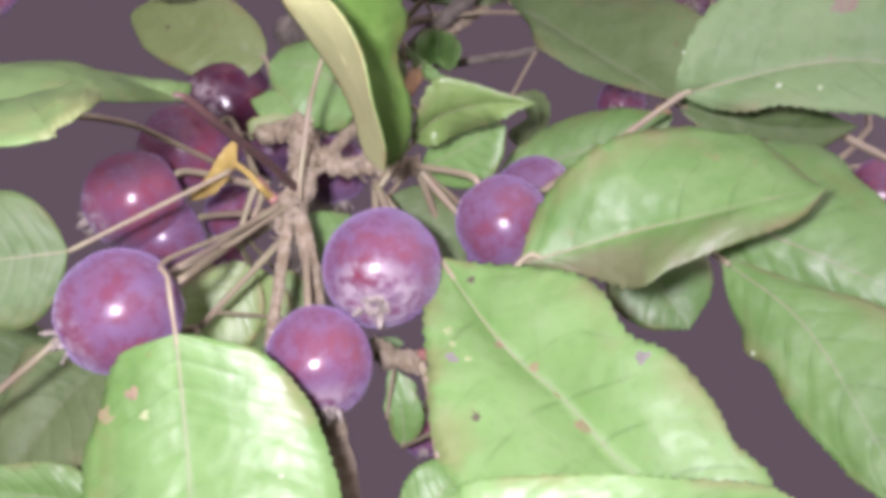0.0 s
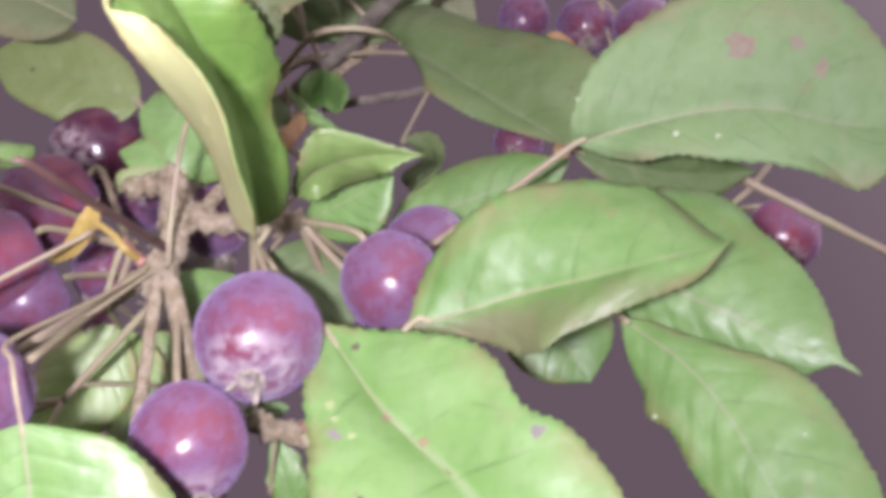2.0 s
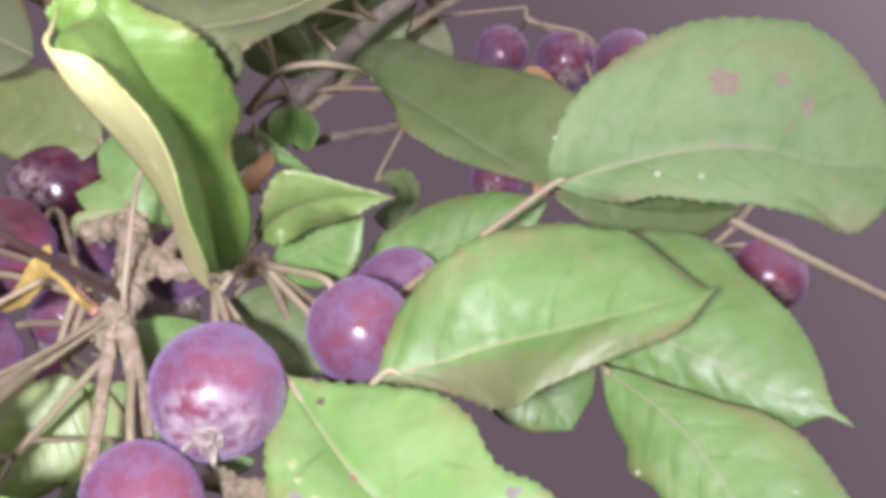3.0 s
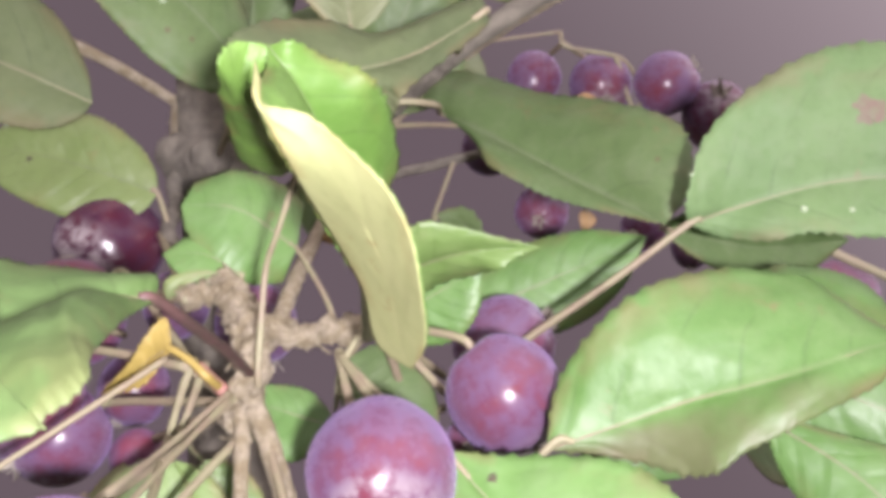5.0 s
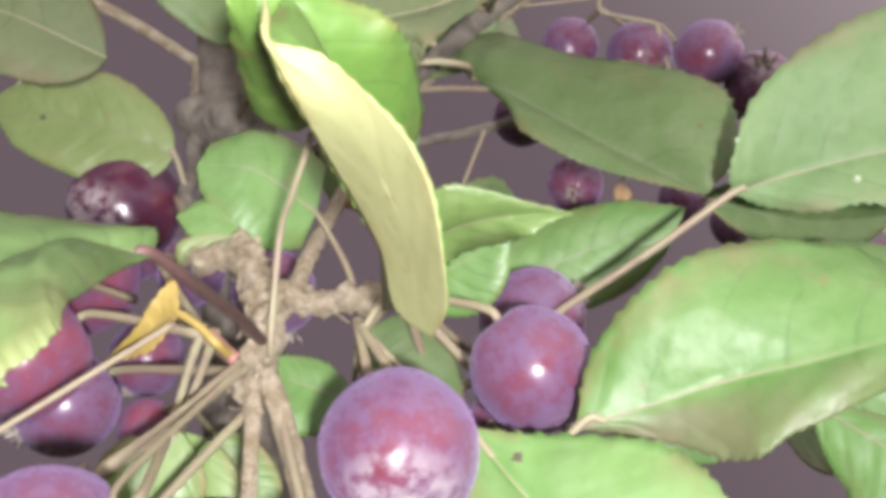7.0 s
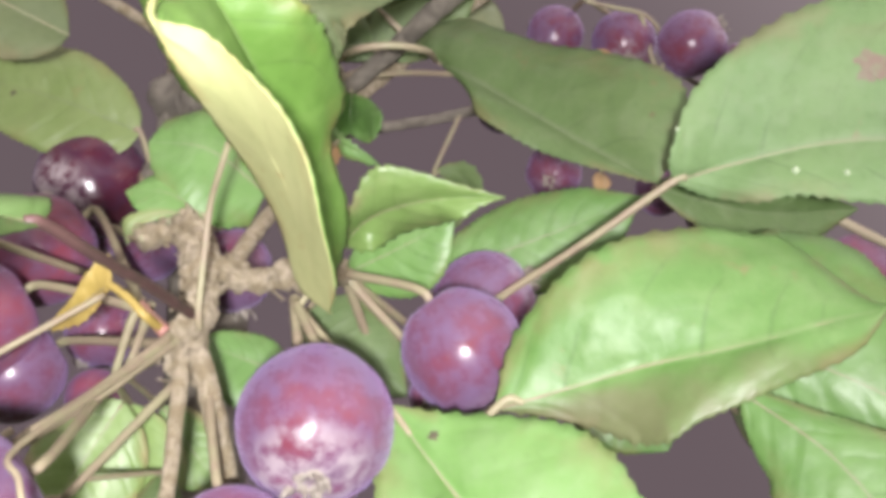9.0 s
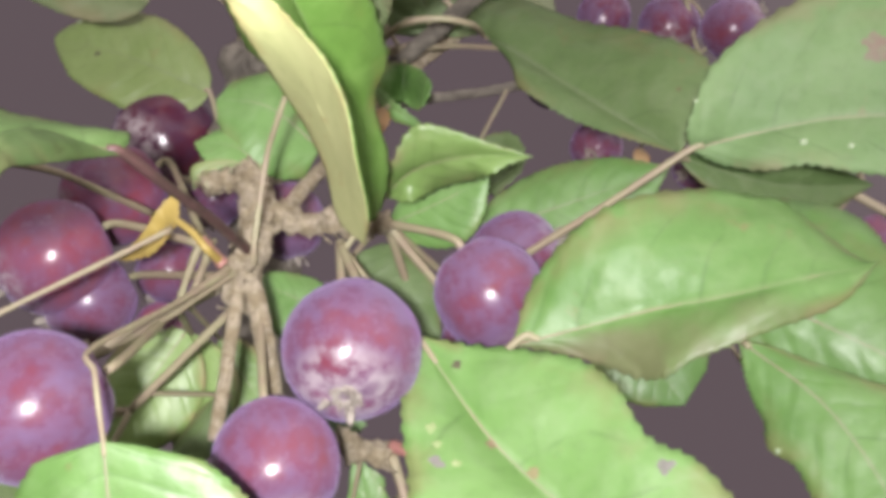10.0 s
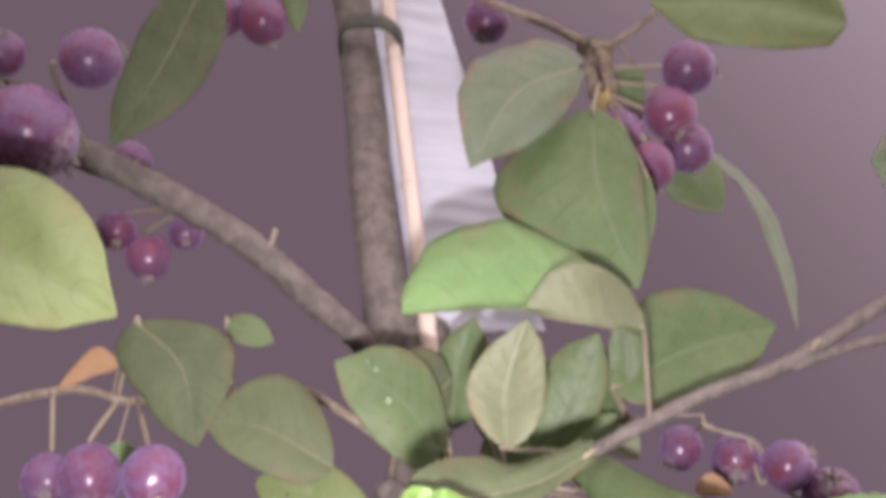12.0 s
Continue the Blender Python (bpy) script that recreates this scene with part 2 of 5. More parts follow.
UNDER = leaf_material("leaf_underside", (0.13, 0.155, 0.075), (0.165, 0.19, 0.097), (0.19, 0.20, 0.125), 0.62, 0.25)
UNDER_YELLOW = leaf_material("yellowed_underside", (0.34, 0.365, 0.165), (0.42, 0.44, 0.215), (0.41, 0.40, 0.20), 0.8, 0.55, (0.27, 0.20, 0.08), ripple=0.02, gloss=0.2)
LEAF = {
    "g": leaf_material("leaf_green", (0.080, 0.174, 0.039), (0.120, 0.236, 0.064), (0.195, 0.240, 0.145), 0.50, 0.42, (0.17, 0.12, 0.06), 0.8, gloss=0.52),
    "p": leaf_material("leaf_pale_green", (0.095, 0.170, 0.062), (0.134, 0.214, 0.088), (0.185, 0.210, 0.145), 0.66, 0.35, (0.20, 0.12, 0.09), 0.7, gloss=0.3),
    "m": leaf_material("leaf_deep_green", (0.076, 0.125, 0.042), (0.110, 0.163, 0.062), (0.160, 0.180, 0.120), 0.56, 0.4, (0.15, 0.10, 0.05), 0.6, gloss=0.32),
    "b": leaf_material("leaf_bright_green", (0.090, 0.185, 0.034), (0.150, 0.280, 0.055), (0.17, 0.26, 0.09), 0.5, 0.55, (0.19, 0.12, 0.05), 0.3, ripple=0.45, gloss=0.4),
    "f": leaf_material("leaf_blushed", (0.091, 0.132, 0.067), (0.128, 0.171, 0.096), (0.214, 0.225, 0.179), 0.45, 0.5, (0.2, 0.11, 0.06), 0.5),
    "l": leaf_material("leaf_light", (0.115, 0.205, 0.048), (0.175, 0.270, 0.078), (0.23, 0.28, 0.14), 0.5, 0.65, (0.30, 0.22, 0.13), 0.7, ripple=0.15),
    "k": leaf_material("leaf_dark_blushed", (0.055, 0.105, 0.028), (0.080, 0.145, 0.042), (0.11, 0.15, 0.06), 0.62, 0.22, (0.20, 0.11, 0.06), 0.5),
    "c": leaf_material("leaf_fresh_green", (0.12, 0.20, 0.055), (0.175, 0.27, 0.085), (0.20, 0.25, 0.11), 0.42, 0.4, (0.24, 0.16, 0.11), 0.2, ripple=0.5),
    "d": leaf_material("leaf_dull_olive", (0.062, 0.086, 0.036), (0.092, 0.118, 0.052), (0.12, 0.13, 0.08), 0.65, 0.4, (0.13, 0.09, 0.045), 0.6, gloss=0.28),
    "v": leaf_material("leaf_yellow_green", (0.125, 0.18, 0.055), (0.17, 0.225, 0.08), (0.16, 0.18, 0.09), 0.5, 0.3, (0.2, 0.14, 0.06), 0.4),
    "a": leaf_material("leaf_half_rusted", (0.080, 0.174, 0.039), (0.120, 0.236, 0.064), (0.19, 0.24, 0.12), 0.55, 0.5, (0.17, 0.12, 0.06), 0.6, rust=0.68, gloss=0.5),
    "o": leaf_material("leaf_withered", (0.27, 0.155, 0.07), (0.34, 0.22, 0.10), (0.34, 0.22, 0.09), 0.6, 0.5, (0.16, 0.07, 0.03)),
    "w": leaf_material("leaf_yellow", (0.25, 0.195, 0.055), (0.33, 0.25, 0.065), (0.46, 0.36, 0.12), 0.5, 0.4, (0.20, 0.12, 0.03)),
}
LEAF["u"], LEAF["y"], LEAF["t"] = LEAF["g"], LEAF["b"], LEAF["v"]
BARK = plain_material("bark", (0.40, 0.335, 0.205), (0.63, 0.555, 0.405), 330.0, 0.8, 1.0, 0.0026, third=(0.19, 0.14, 0.085), grit=0.7)
BARK_DARK = plain_material("bark_dark", (0.135, 0.122, 0.098), (0.215, 0.195, 0.155), 170.0, 0.85, 1.0, 0.0016, third=(0.07, 0.055, 0.045))
STALK = plain_material("stalk", (0.265, 0.25, 0.15), (0.25, 0.20, 0.14), 130.0, 0.5, 0.3, 0.0003, third=(0.19, 0.20, 0.095))
STALK_RED = plain_material("stalk_red", (0.115, 0.06, 0.058), (0.085, 0.05, 0.045), 130.0, 0.45, 0.3, 0.0003)
BUD = plain_material("bud_red", (0.34, 0.155, 0.135), (0.27, 0.15, 0.11), 200.0, 0.5, 0.3, 0.0003)
CALYX = plain_material("calyx", (0.37, 0.34, 0.29), (0.23, 0.20, 0.165), 900.0, 0.8, 0.8, 0.0005)
SKIN = {
    "bloomed": skin_material("skin_bloomed", (0.135, 0.026, 0.034), (0.100, 0.032, 0.055), (0.134, 0.092, 0.172), 0.92),
    "ripe": skin_material("skin_ripe", (0.180, 0.034, 0.044), (0.125, 0.040, 0.066), (0.14, 0.095, 0.175), 0.6),
    "dark": skin_material("skin_dark", (0.075, 0.012, 0.018), (0.045, 0.012, 0.025), (0.08, 0.05, 0.10), 0.25),
}


# ---- helpers for meshes ----
def mesh_object(name, verts, faces, mats, uvs=None, slots=None, smooth=True):
    me = bpy.data.meshes.new(name)
    me.from_pydata([tuple(v) for v in verts], [], faces)
    for mt in mats:
        me.materials.append(mt)
    if uvs is not None:
        layer = me.uv_layers.new(name="UVMap")
        for lp in me.loops:
            layer.data[lp.index].uv = uvs[lp.vertex_index]
    if slots is not None:
        me.polygons.foreach_set("material_index", slots)
    me.polygons.foreach_set("use_smooth", [smooth] * len(me.polygons))
    me.update()
    return new(name, me)


def under(ob, parent, base):
    ob.parent = parent
    ob.matrix_parent_inverse = Matrix.Translation(-Vector(base))
    return ob


def spline(points, n):
    """Points along a smooth curve through the given ones."""
    p = [Vector(q) for q in points]
    if len(p) == 2:
        return [p[0].lerp(p[1], k / n) for k in range(n + 1)]
    p = [p[0] * 2 - p[1]] + p + [p[-1] * 2 - p[-2]]
    out, spans = [], len(p) - 3
    for k in range(n + 1):
        x = k / n * spans
        i = min(int(x), spans - 1)
        t = x - i
        a, b, c, d = p[i:i + 4]
        out.append(0.5 * (2 * b + (c - a) * t + (2 * a - 5 * b + 4 * c - d) * t * t + (3 * b - a - 3 * c + d) * t ** 3))
    return out


def tube_data(points, radius, sides=10, n=24, taper=1.0, knobs=0.0, rings=0.0):
    c = spline(points, n)
    verts, faces = [], []
    side = None
    run = 0.0
    for k, q in enumerate(c):
        ahead = (c[min(k + 1, n)] - c[max(k - 1, 0)]).normalized()
        if side is None:
            side = ahead.orthogonal().normalized()
        side = (side - ahead * side.dot(ahead)).normalized()
        up = ahead.cross(side)
        if k:
            run += (q - c[k - 1]).length
        r = radius * (1 + (taper - 1) * k / n) * (1 + rings * (0.5 + 0.5 * math.sin(run / 0.0022 * math.pi)))
        for j in range(sides):
            a = 2 * math.pi * j / sides
            way = math.cos(a) * side + math.sin(a) * up
            bump = 1 + knobs * (noise.noise((q + way * radius) * 260) + 0.6 * noise.noise((q + way * radius) * 700) + 0.45 * noise.noise((q + way * radius) * 1700))
            verts.append(q + way * r * bump)
        if k:
            o = (k - 1) * sides
            faces += [(o + j, o + (j + 1) % sides, o + sides + (j + 1) % sides, o + sides + j) for j in range(sides)]
    for ring, q, flip in ((0, c[0], True), (n * sides, c[-1], False)):
        verts.append(q)
        tip = len(verts) - 1
        for j in range(sides):
            a, b = ring + j, ring + (j + 1) % sides
            faces.append((b, a, tip) if flip else (a, b, tip))
    return verts, faces


# ---- ground ----
ground_mat = plain_material("night_lawn", (0.03, 0.045, 0.015), (0.05, 0.05, 0.025), 9.0, 0.9, 0.8, 0.02)
gv, gf = [], []
G = [-900, -60, -12, -5, -2, -1, -0.5, 0, 0.5, 1, 2, 5, 12, 60, 900]
for y in G:
    for x in G:
        gv.append((x, y, 0.02 * noise.noise(Vector((x, y, 0)) * 0.7) if abs(x) < 50 else 0))
k = len(G)
for j in range(k - 1):
    for i in range(k - 1):
        gf.append((j * k + i, j * k + i + 1, (j + 1) * k + i + 1, (j + 1) * k + i))
tagged(mesh_object("ground", gv, gf, [ground_mat]), "dark night-time lawn under the tree", "ground", kind="structure")

# ---- the tree ----
TREE_BASE = (-0.0662, 0.3713, 0.0)
tree = new("crab_apple_tree")
tree.location = TREE_BASE
tagged(tree, "young crab apple tree with grey-brown bark, green leaves and purple fruit", "tree")


def twig(name, radius, *points):
    rough = {"trunk": (0.10, 0.0, 40, 14), "limb": (0.16, 0.03, 70, 22), "branch": (0.18, 0.03, 90, 16), "spur": (0.44, 0.34, 150, 30), "twig": (0.14, 0.06, 22, 9), "bud": (0.1, 0.0, 14, 10)}[name]
    v, f = tube_data(points, radius, rough[3], rough[2], 0.85 if name != "trunk" else 1.25, rough[0], rough[1])
    mat = BUD if name == "bud" else BARK_DARK if name in ("trunk", "limb") else STALK if name == "twig" and radius < 0.0016 else BARK
    return under(mesh_object(name, v, f, [mat]), tree, TREE_BASE)


def bark_crust(radius, count, seed, *points):
    """Old bud scales and bark flakes: small pointed plates that lift off a spur, all pointing along it."""
    rnd = random.Random(seed)
    c = spline([Vector(q) for q in points], 60)
    verts, faces = [], []
    for _ in range(count):
        k = rnd.randrange(2, 58)
        ahead = (c[k + 1] - c[k - 1]).normalized()
        side = ahead.orthogonal().normalized()
        turn = rnd.uniform(0, 2 * math.pi)
        out = math.cos(turn) * side + math.sin(turn) * ahead.cross(side)
        across = ahead.cross(out)
        foot = c[k] + out * radius * rnd.uniform(0.95, 1.3)
        long, wide, lift = rnd.uniform(0.0018, 0.0042), rnd.uniform(0.0005, 0.0011), rnd.uniform(0.15, 0.85)
        way = (ahead * rnd.choice((1, 1, -1)) + out * lift + across * rnd.uniform(-0.4, 0.4)).normalized()
        o = len(verts)
        for u, w in ((0.0, 0.8), (0.45, 1.0), (0.8, 0.6)):
            mid = foot + way * long * u + out * 0.0003 * math.sin(math.pi * u)
            verts += [mid - across * wide * w, mid + out * 0.00035 * w, mid + across * wide * w, mid - out * 0.00025]
        verts.append(foot + way * long)
        for a in (o, o + 4):
            faces += [(a + j, a + (j + 1) % 4, a + 4 + (j + 1) % 4, a + 4 + j) for j in range(4)]
        faces += [(o + 8 + j, o + 8 + (j + 1) % 4, o + 12) for j in range(4)] + [(o + 3, o + 2, o + 1, o)]
    return under(mesh_object("bark_crust", verts, faces, [BARK]), tree, TREE_BASE)


def outline(u, peak=0.41, full=0.72, point=0.45, ruffle=0.0):
    """Half width of a crab apple leaf along its length: round base, broad middle, short drawn-out tip."""
    w = math.sin(math.pi * u ** (math.log(0.5) / math.log(peak))) ** full if 0 < u < 1 else 0.0
    if u > 0.8:
        w *= 1 - point * ((u - 0.8) / 0.2) ** 1.2
    return w


leaf_count = 0


STATIONS = (0.0, 0.03, 0.08, 0.15, 0.23, 0.32, 0.41, 0.5, 0.59, 0.68, 0.77, 0.85, 0.92, 0.97, 1.0)


def width_at(u, widths):
    """Half width of one side between the stations along the midrib."""
    w = (0.0, *widths, 0.0)
    for k in range(len(STATIONS) - 1):
        if u <= STATIONS[k + 1]:
            f = (u - STATIONS[k]) / (STATIONS[k + 1] - STATIONS[k])
            if k in (0, len(STATIONS) - 2):
                return w[k] + (w[k + 1] - w[k]) * (f ** 0.6 if k == 0 else f)
            a, b, c, d = w[k - 1], w[k], w[k + 1], w[min(k + 2, len(w) - 1)]
            return max(0.0, 0.5 * (2 * b + (c - a) * f + (2 * a - 5 * b + 4 * c - d) * f * f + (3 * b - a - 3 * c + d) * f ** 3))
    return 0.0


def leaf(style, base, mid, tip, left, right, stem, shape=(), left_widths=None, right_widths=None, stem_radius=0.0):
    """A leaf: its midrib runs base, mid, tip; left and right are the widest places of its edge; the stalk comes from the wood."""
    global leaf_count
    leaf_count += 1
    rnd = random.Random(leaf_count * 17)
    base, mid, tip, left, right = (Vector(q) for q in (base, mid, tip, left, right))
    length = (tip - base).length
    teeth = max(14, int(length / 0.0019))
    rows, half = max(30, min(96, teeth * 2)), 9
    rib = spline((base, mid, tip), rows)
    lv, rv = left - mid, right - mid
    axis = (tip - base).normalized()
    lv, rv = lv - axis * lv.dot(axis) * 0.75, rv - axis * rv.dot(axis) * 0.75
    normal = axis.cross(rv - lv).normalized()
    lw, rw = lv.length, rv.length
    front, uvs = [], []
    ruffle = shape[3] if len(shape) > 3 else 0.3
    calm = 0.12 if ruffle < 0.1 else 1.0
    seed = Vector((rnd.random() * 50, rnd.random() * 50, rnd.random() * 50))
    for k, q in enumerate(rib):
        u = k / rows
        plain = outline(u, *shape)
        saw = (0.0002 if calm < 1 else 0.00042) * (k % 2) * (0.6 + 0.8 * rnd.random()) * (1 if 0.06 < u < 0.97 else 0)
        for j in range(-half, half + 1):
            a = abs(j) / half
            vec, width = (lv, lw) if j < 0 else (rv, rw)
            own = left_widths if j < 0 else right_widths
            w = width_at(u, own) if own else plain
            edge = 1 + saw / max(0.004, width * w) if abs(j) == half else 1.0
            if ruffle:
                edge *= 1 + 0.045 * ruffle * a ** 3 * noise.noise(seed + Vector((u * 9, math.copysign(4, j), 8)))
            p = q + vec * (w * a * edge) + axis * ((0.0 if own else 0.10) * width * w * a * a)
            arch = 0.10 * width * w * math.sin(math.pi * a) * 0.7
            quilt = (0.0016 + 0.0024 * ruffle) * length * w * a * (1.1 - a) * math.sin(2 * math.pi * (u * 8 - a * 1.7))
            wave = (0.03 + 0.03 * ruffle) * length * a * a * w * noise.noise(seed + Vector((u * 3.2, j / half * 1.5, 0)))
            crinkle = 0.010 * length * a * w * noise.noise(seed + Vector((u * 11, j / half * 5, 3)))
            front.append(p + normal * (arch + calm * (quilt + wave + crinkle)))
            uvs.append((u, 0.5 + 0.5 * j / half))
    return finish_leaf(style, front, uvs, rows, half, [normal] * len(front), length, base, rib, stem, stem_radius)


def finish_leaf(style, front, uvs, rows, half, normals, length, base, rib, stem, stem_radius=0.0):
    """Closes a leaf's upper surface into a thin blade and gives it midrib and stalk."""
    cols = 2 * half + 1
    n = len(front)
    verts = front + [p - w * 0.00028 for p, w in zip(front, normals)]
    faces, slots = [], []
    for k in range(rows):
        for j in range(cols - 1):
            a, b, c, d = k * cols + j, k * cols + j + 1, (k + 1) * cols + j + 1, (k + 1) * cols + j
            faces += [(d, c, b, a), (n + a, n + b, n + c, n + d)]
            slots += [0, 1]
        for j in (0, cols - 1):
            a, d = k * cols + j, (k + 1) * cols + j
            faces.append((d, a, n + a, n + d) if j == 0 else (a, d, n + d, n + a))
            slots.append(0)
    ob = mesh_object("leaf", verts, faces, [LEAF[style], UNDER_YELLOW if style == "y" else UNDER], uvs * 2, slots)
    under(ob, tree, TREE_BASE)
    look_of = {"y": "yellowing curled leaf, pale underside showing", "o": "withered orange-brown leaf", "f": "green leaf with reddish blotches", "k": "dark green leaf with rusty blotches", "b": "glossy bright green leaf", "w": "small withered yellow leaf", "u": "leaf turned to its pale underside", "t": "narrow pale stipule beside the spur"}
    if style in look_of:
        tagged(ob, look_of[style])
    r = (0.00034 + 0.0042 * length) * (0.6 if style in "mbuyv" else 0.75)
    ribline = [front[k * cols + half] - normals[k * cols + half] * (r * 0.25) for k in range(0, rows + 1, max(1, rows // 12))]
    v, f = tube_data(ribline, r * 0.7, 6, 16, 0.15)
    part = mesh_object("midrib", v, f, [UNDER_YELLOW if style == "y" else STALK if style in "fko" else RIB_GREEN if style in "mbv" else RIB])
    part.parent = ob
    if stem:
        v, f = tube_data([*stem, base, rib[max(2, rows // 17)]], stem_radius or (0.00034 + 0.0042 * length) * (1.9 if style == "k" else 1.45), 10, 28, 0.75, 0.05)
        part = mesh_object("petiole", v, f, [STALK_RED if style in "fk" else LEAF["w"] if style == "w" else STALK])
        part.parent = ob
    return ob


def draped_leaf(style, rib, left, right, stem, ruffle=0.5, teeth=0.0006, stem_radius=0.0, vault=0.09):
    """A leaf hung on three curves: its midrib from base to tip and its two edges between them."""
    global leaf_count
    leaf_count += 1
    rnd = random.Random(leaf_count * 17)
    rib, left, right = ([Vector(q) for q in side] for side in (rib, left, right))
    base, tip = rib[0], rib[-1]
    length = sum((b - a).length for a, b in zip(rib, rib[1:]))
    rows, half = max(34, min(110, int(length / 0.00085))), 12
    middle = spline(rib, rows)
    edges = {-1: spline([base, *left, tip], rows), 1: spline([base, *right, tip], rows)}
    seed = Vector((rnd.random() * 50, rnd.random() * 50, rnd.random() * 50))
    front, normals, uvs = [], [], []
    for k, q in enumerate(middle):
        u = k / rows
        axis = (middle[min(k + 1, rows)] - middle[max(k - 1, 0)]).normalized()
        across = edges[1][k] - edges[-1][k]
        normal = axis.cross(across).normalized() if across.length > 1e-6 else (normals[-1] if normals else Vector((0, -1, 0)))
        saw = teeth * (k % 3) / 2 * (0.5 + rnd.random()) * (1 if 0.05 < u < 0.97 else 0)
        for j in range(-half, half + 1):
            a, e = abs(j) / half, edges[-1 if j < 0 else 1][k]
            wide = (e - q).length
            p = q.lerp(e, a)
            if abs(j) == half and wide > 0.001:
                p += (e - q).normalized() * saw
            arch = vault * wide * math.sin(math.pi * a)
            quilt = (0.0022 + 0.004 * ruffle) * wide / 0.02 * 0.05 * a * (1.15 - a) * math.sin(2 * math.pi * (u * 8 - a * 1.7))
            wave = 0.028 * ruffle * length * a ** 3 * min(1.0, wide / 0.012) * noise.noise(seed + Vector((u * 7, math.copysign(2, j), 0)))
            crinkle = 0.05 * wide * a * ruffle * noise.noise(seed + Vector((u * 12, j / half * 5, 3)))
            front.append(p + normal * (arch + quilt + wave + crinkle))
            normals.append(normal)
            uvs.append((u, 0.5 + 0.5 * j / half))
    return finish_leaf(style, front, uvs, rows, half, normals, length, base, middle, stem, stem_radius)


RIB_GREEN = plain_material("midrib_green", (0.12, 0.165, 0.075), (0.14, 0.18, 0.085), 90.0, 0.5, 0.2, 0.0002)
RIB = plain_material("midrib", (0.21, 0.22, 0.13), (0.24, 0.19, 0.13), 90.0, 0.5, 0.2, 0.0002, third=(0.15, 0.19, 0.08))

twig("trunk", 0.0094, (-0.1358, 0.3078, 1.9964), (-0.1132, 0.3263, 1.8981), (-0.0973, 0.3374, 1.8150), (-0.0818, 0.3456, 1.7503), (-0.0662, 0.3513, 1.6874), (-0.0562, 0.3613, 0.8000), (-0.0612, 0.3663, 0.3000), (-0.0662, 0.3713, -0.0300))
twig("limb", 0.0062, (-0.2202, 0.2727, 1.8034), (-0.1861, 0.2806, 1.7921), (-0.1501, 0.2916, 1.7777), (-0.1271, 0.3050, 1.7672), (-0.1137, 0.3170, 1.7605), (-0.0962, 0.3382, 1.7549), (-0.0835, 0.3490, 1.7411))
twig("twig", 0.0013, (-0.1296, 0.2913, 1.7786), (-0.1316, 0.2953, 1.7729), (-0.1346, 0.2985, 1.7694))
twig("limb", 0.0029, (0.1360, 0.2845, 1.7709), (0.1082, 0.2898, 1.7563), (0.0710, 0.2903, 1.7288), (0.0438, 0.2895, 1.7151), (0.0190, 0.2857, 1.6992), (-0.0001, 0.2947, 1.6902), (-0.0174, 0.3240, 1.6887), (-0.0525, 0.3656, 1.6797))
twig("limb", 0.0019, (0.1285, 0.2767, 1.7397), (0.0939, 0.2829, 1.7331), (0.0710, 0.2911, 1.7264))
twig("twig", 0.0010, (0.0813, 0.2872, 1.7372), (0.0751, 0.2902, 1.7290), (0.0710, 0.2910, 1.7268))
twig("twig", 0.0021, (-0.0007, 0.2843, 1.8768), (-0.0261, 0.2827, 1.8917), (-0.0497, 0.2838, 1.9045), (-0.0805, 0.2845, 1.9288))
twig("twig", 0.0016, (-0.0007, 0.2843, 1.8768), (0.0041, 0.2833, 1.8795), (0.0179, 0.2725, 1.8829), (0.0405, 0.2562, 1.9012))
twig("spur", 0.0050, (-0.0020, 0.2834, 1.8793), (-0.0005, 0.2851, 1.8641), (0.0019, 0.2839, 1.8516))
twig("twig", 0.0019, (-0.1185, 0.3457, 1.7344), (-0.0983, 0.3493, 1.7244), (-0.0785, 0.3554, 1.7130))
twig("branch", 0.0061, (-0.0732, 0.3528, 1.7096), (-0.0763, 0.3599, 1.6902))
twig("limb", 0.0023, (-0.0747, 0.3426, 1.6849), (-0.0778, 0.3430, 1.6787), (-0.0767, 0.3401, 1.6708), (-0.0775, 0.3260, 1.6570), (-0.0723, 0.3121, 1.6424), (-0.0642, 0.2940, 1.6292), (-0.0604, 0.2903, 1.6234))
twig("limb", 0.0066, (-0.0779, 0.3465, 1.6900), (-0.0708, 0.3387, 1.6851), (-0.0641, 0.3320, 1.6824))
twig("spur", 0.0031, (-0.0605, 0.2839, 1.6251), (-0.0563, 0.2759, 1.6156), (-0.0535, 0.2650, 1.6035), (-0.0542, 0.2603, 1.5954), (-0.0564, 0.2613, 1.5925))
twig("spur", 0.0023, (-0.0517, 0.2669, 1.6087), (-0.0440, 0.2676, 1.6067), (-0.0370, 0.2710, 1.6080), (-0.0267, 0.2809, 1.6125))
twig("spur", 0.0019, (-0.0676, 0.2749, 1.6184), (-0.0655, 0.2779, 1.6206), (-0.0610, 0.2810, 1.6227))
twig("branch", 0.0020, (0.0571, 0.3329, 1.7431), (0.0369, 0.3365, 1.7334), (0.0188, 0.3399, 1.7239), (0.0026, 0.3439, 1.7129), (-0.0116, 0.3482, 1.7013), (-0.0225, 0.3480, 1.6912), (-0.0387, 0.3104, 1.6472), (-0.0455, 0.2812, 1.6220), (-0.0484, 0.2670, 1.6085))
twig("limb", 0.0017, (-0.0289, 0.3633, 1.6859), (-0.0131, 0.3640, 1.6894), (0.0003, 0.3697, 1.6946), (0.0149, 0.3687, 1.6975), (0.0371, 0.3677, 1.7003))
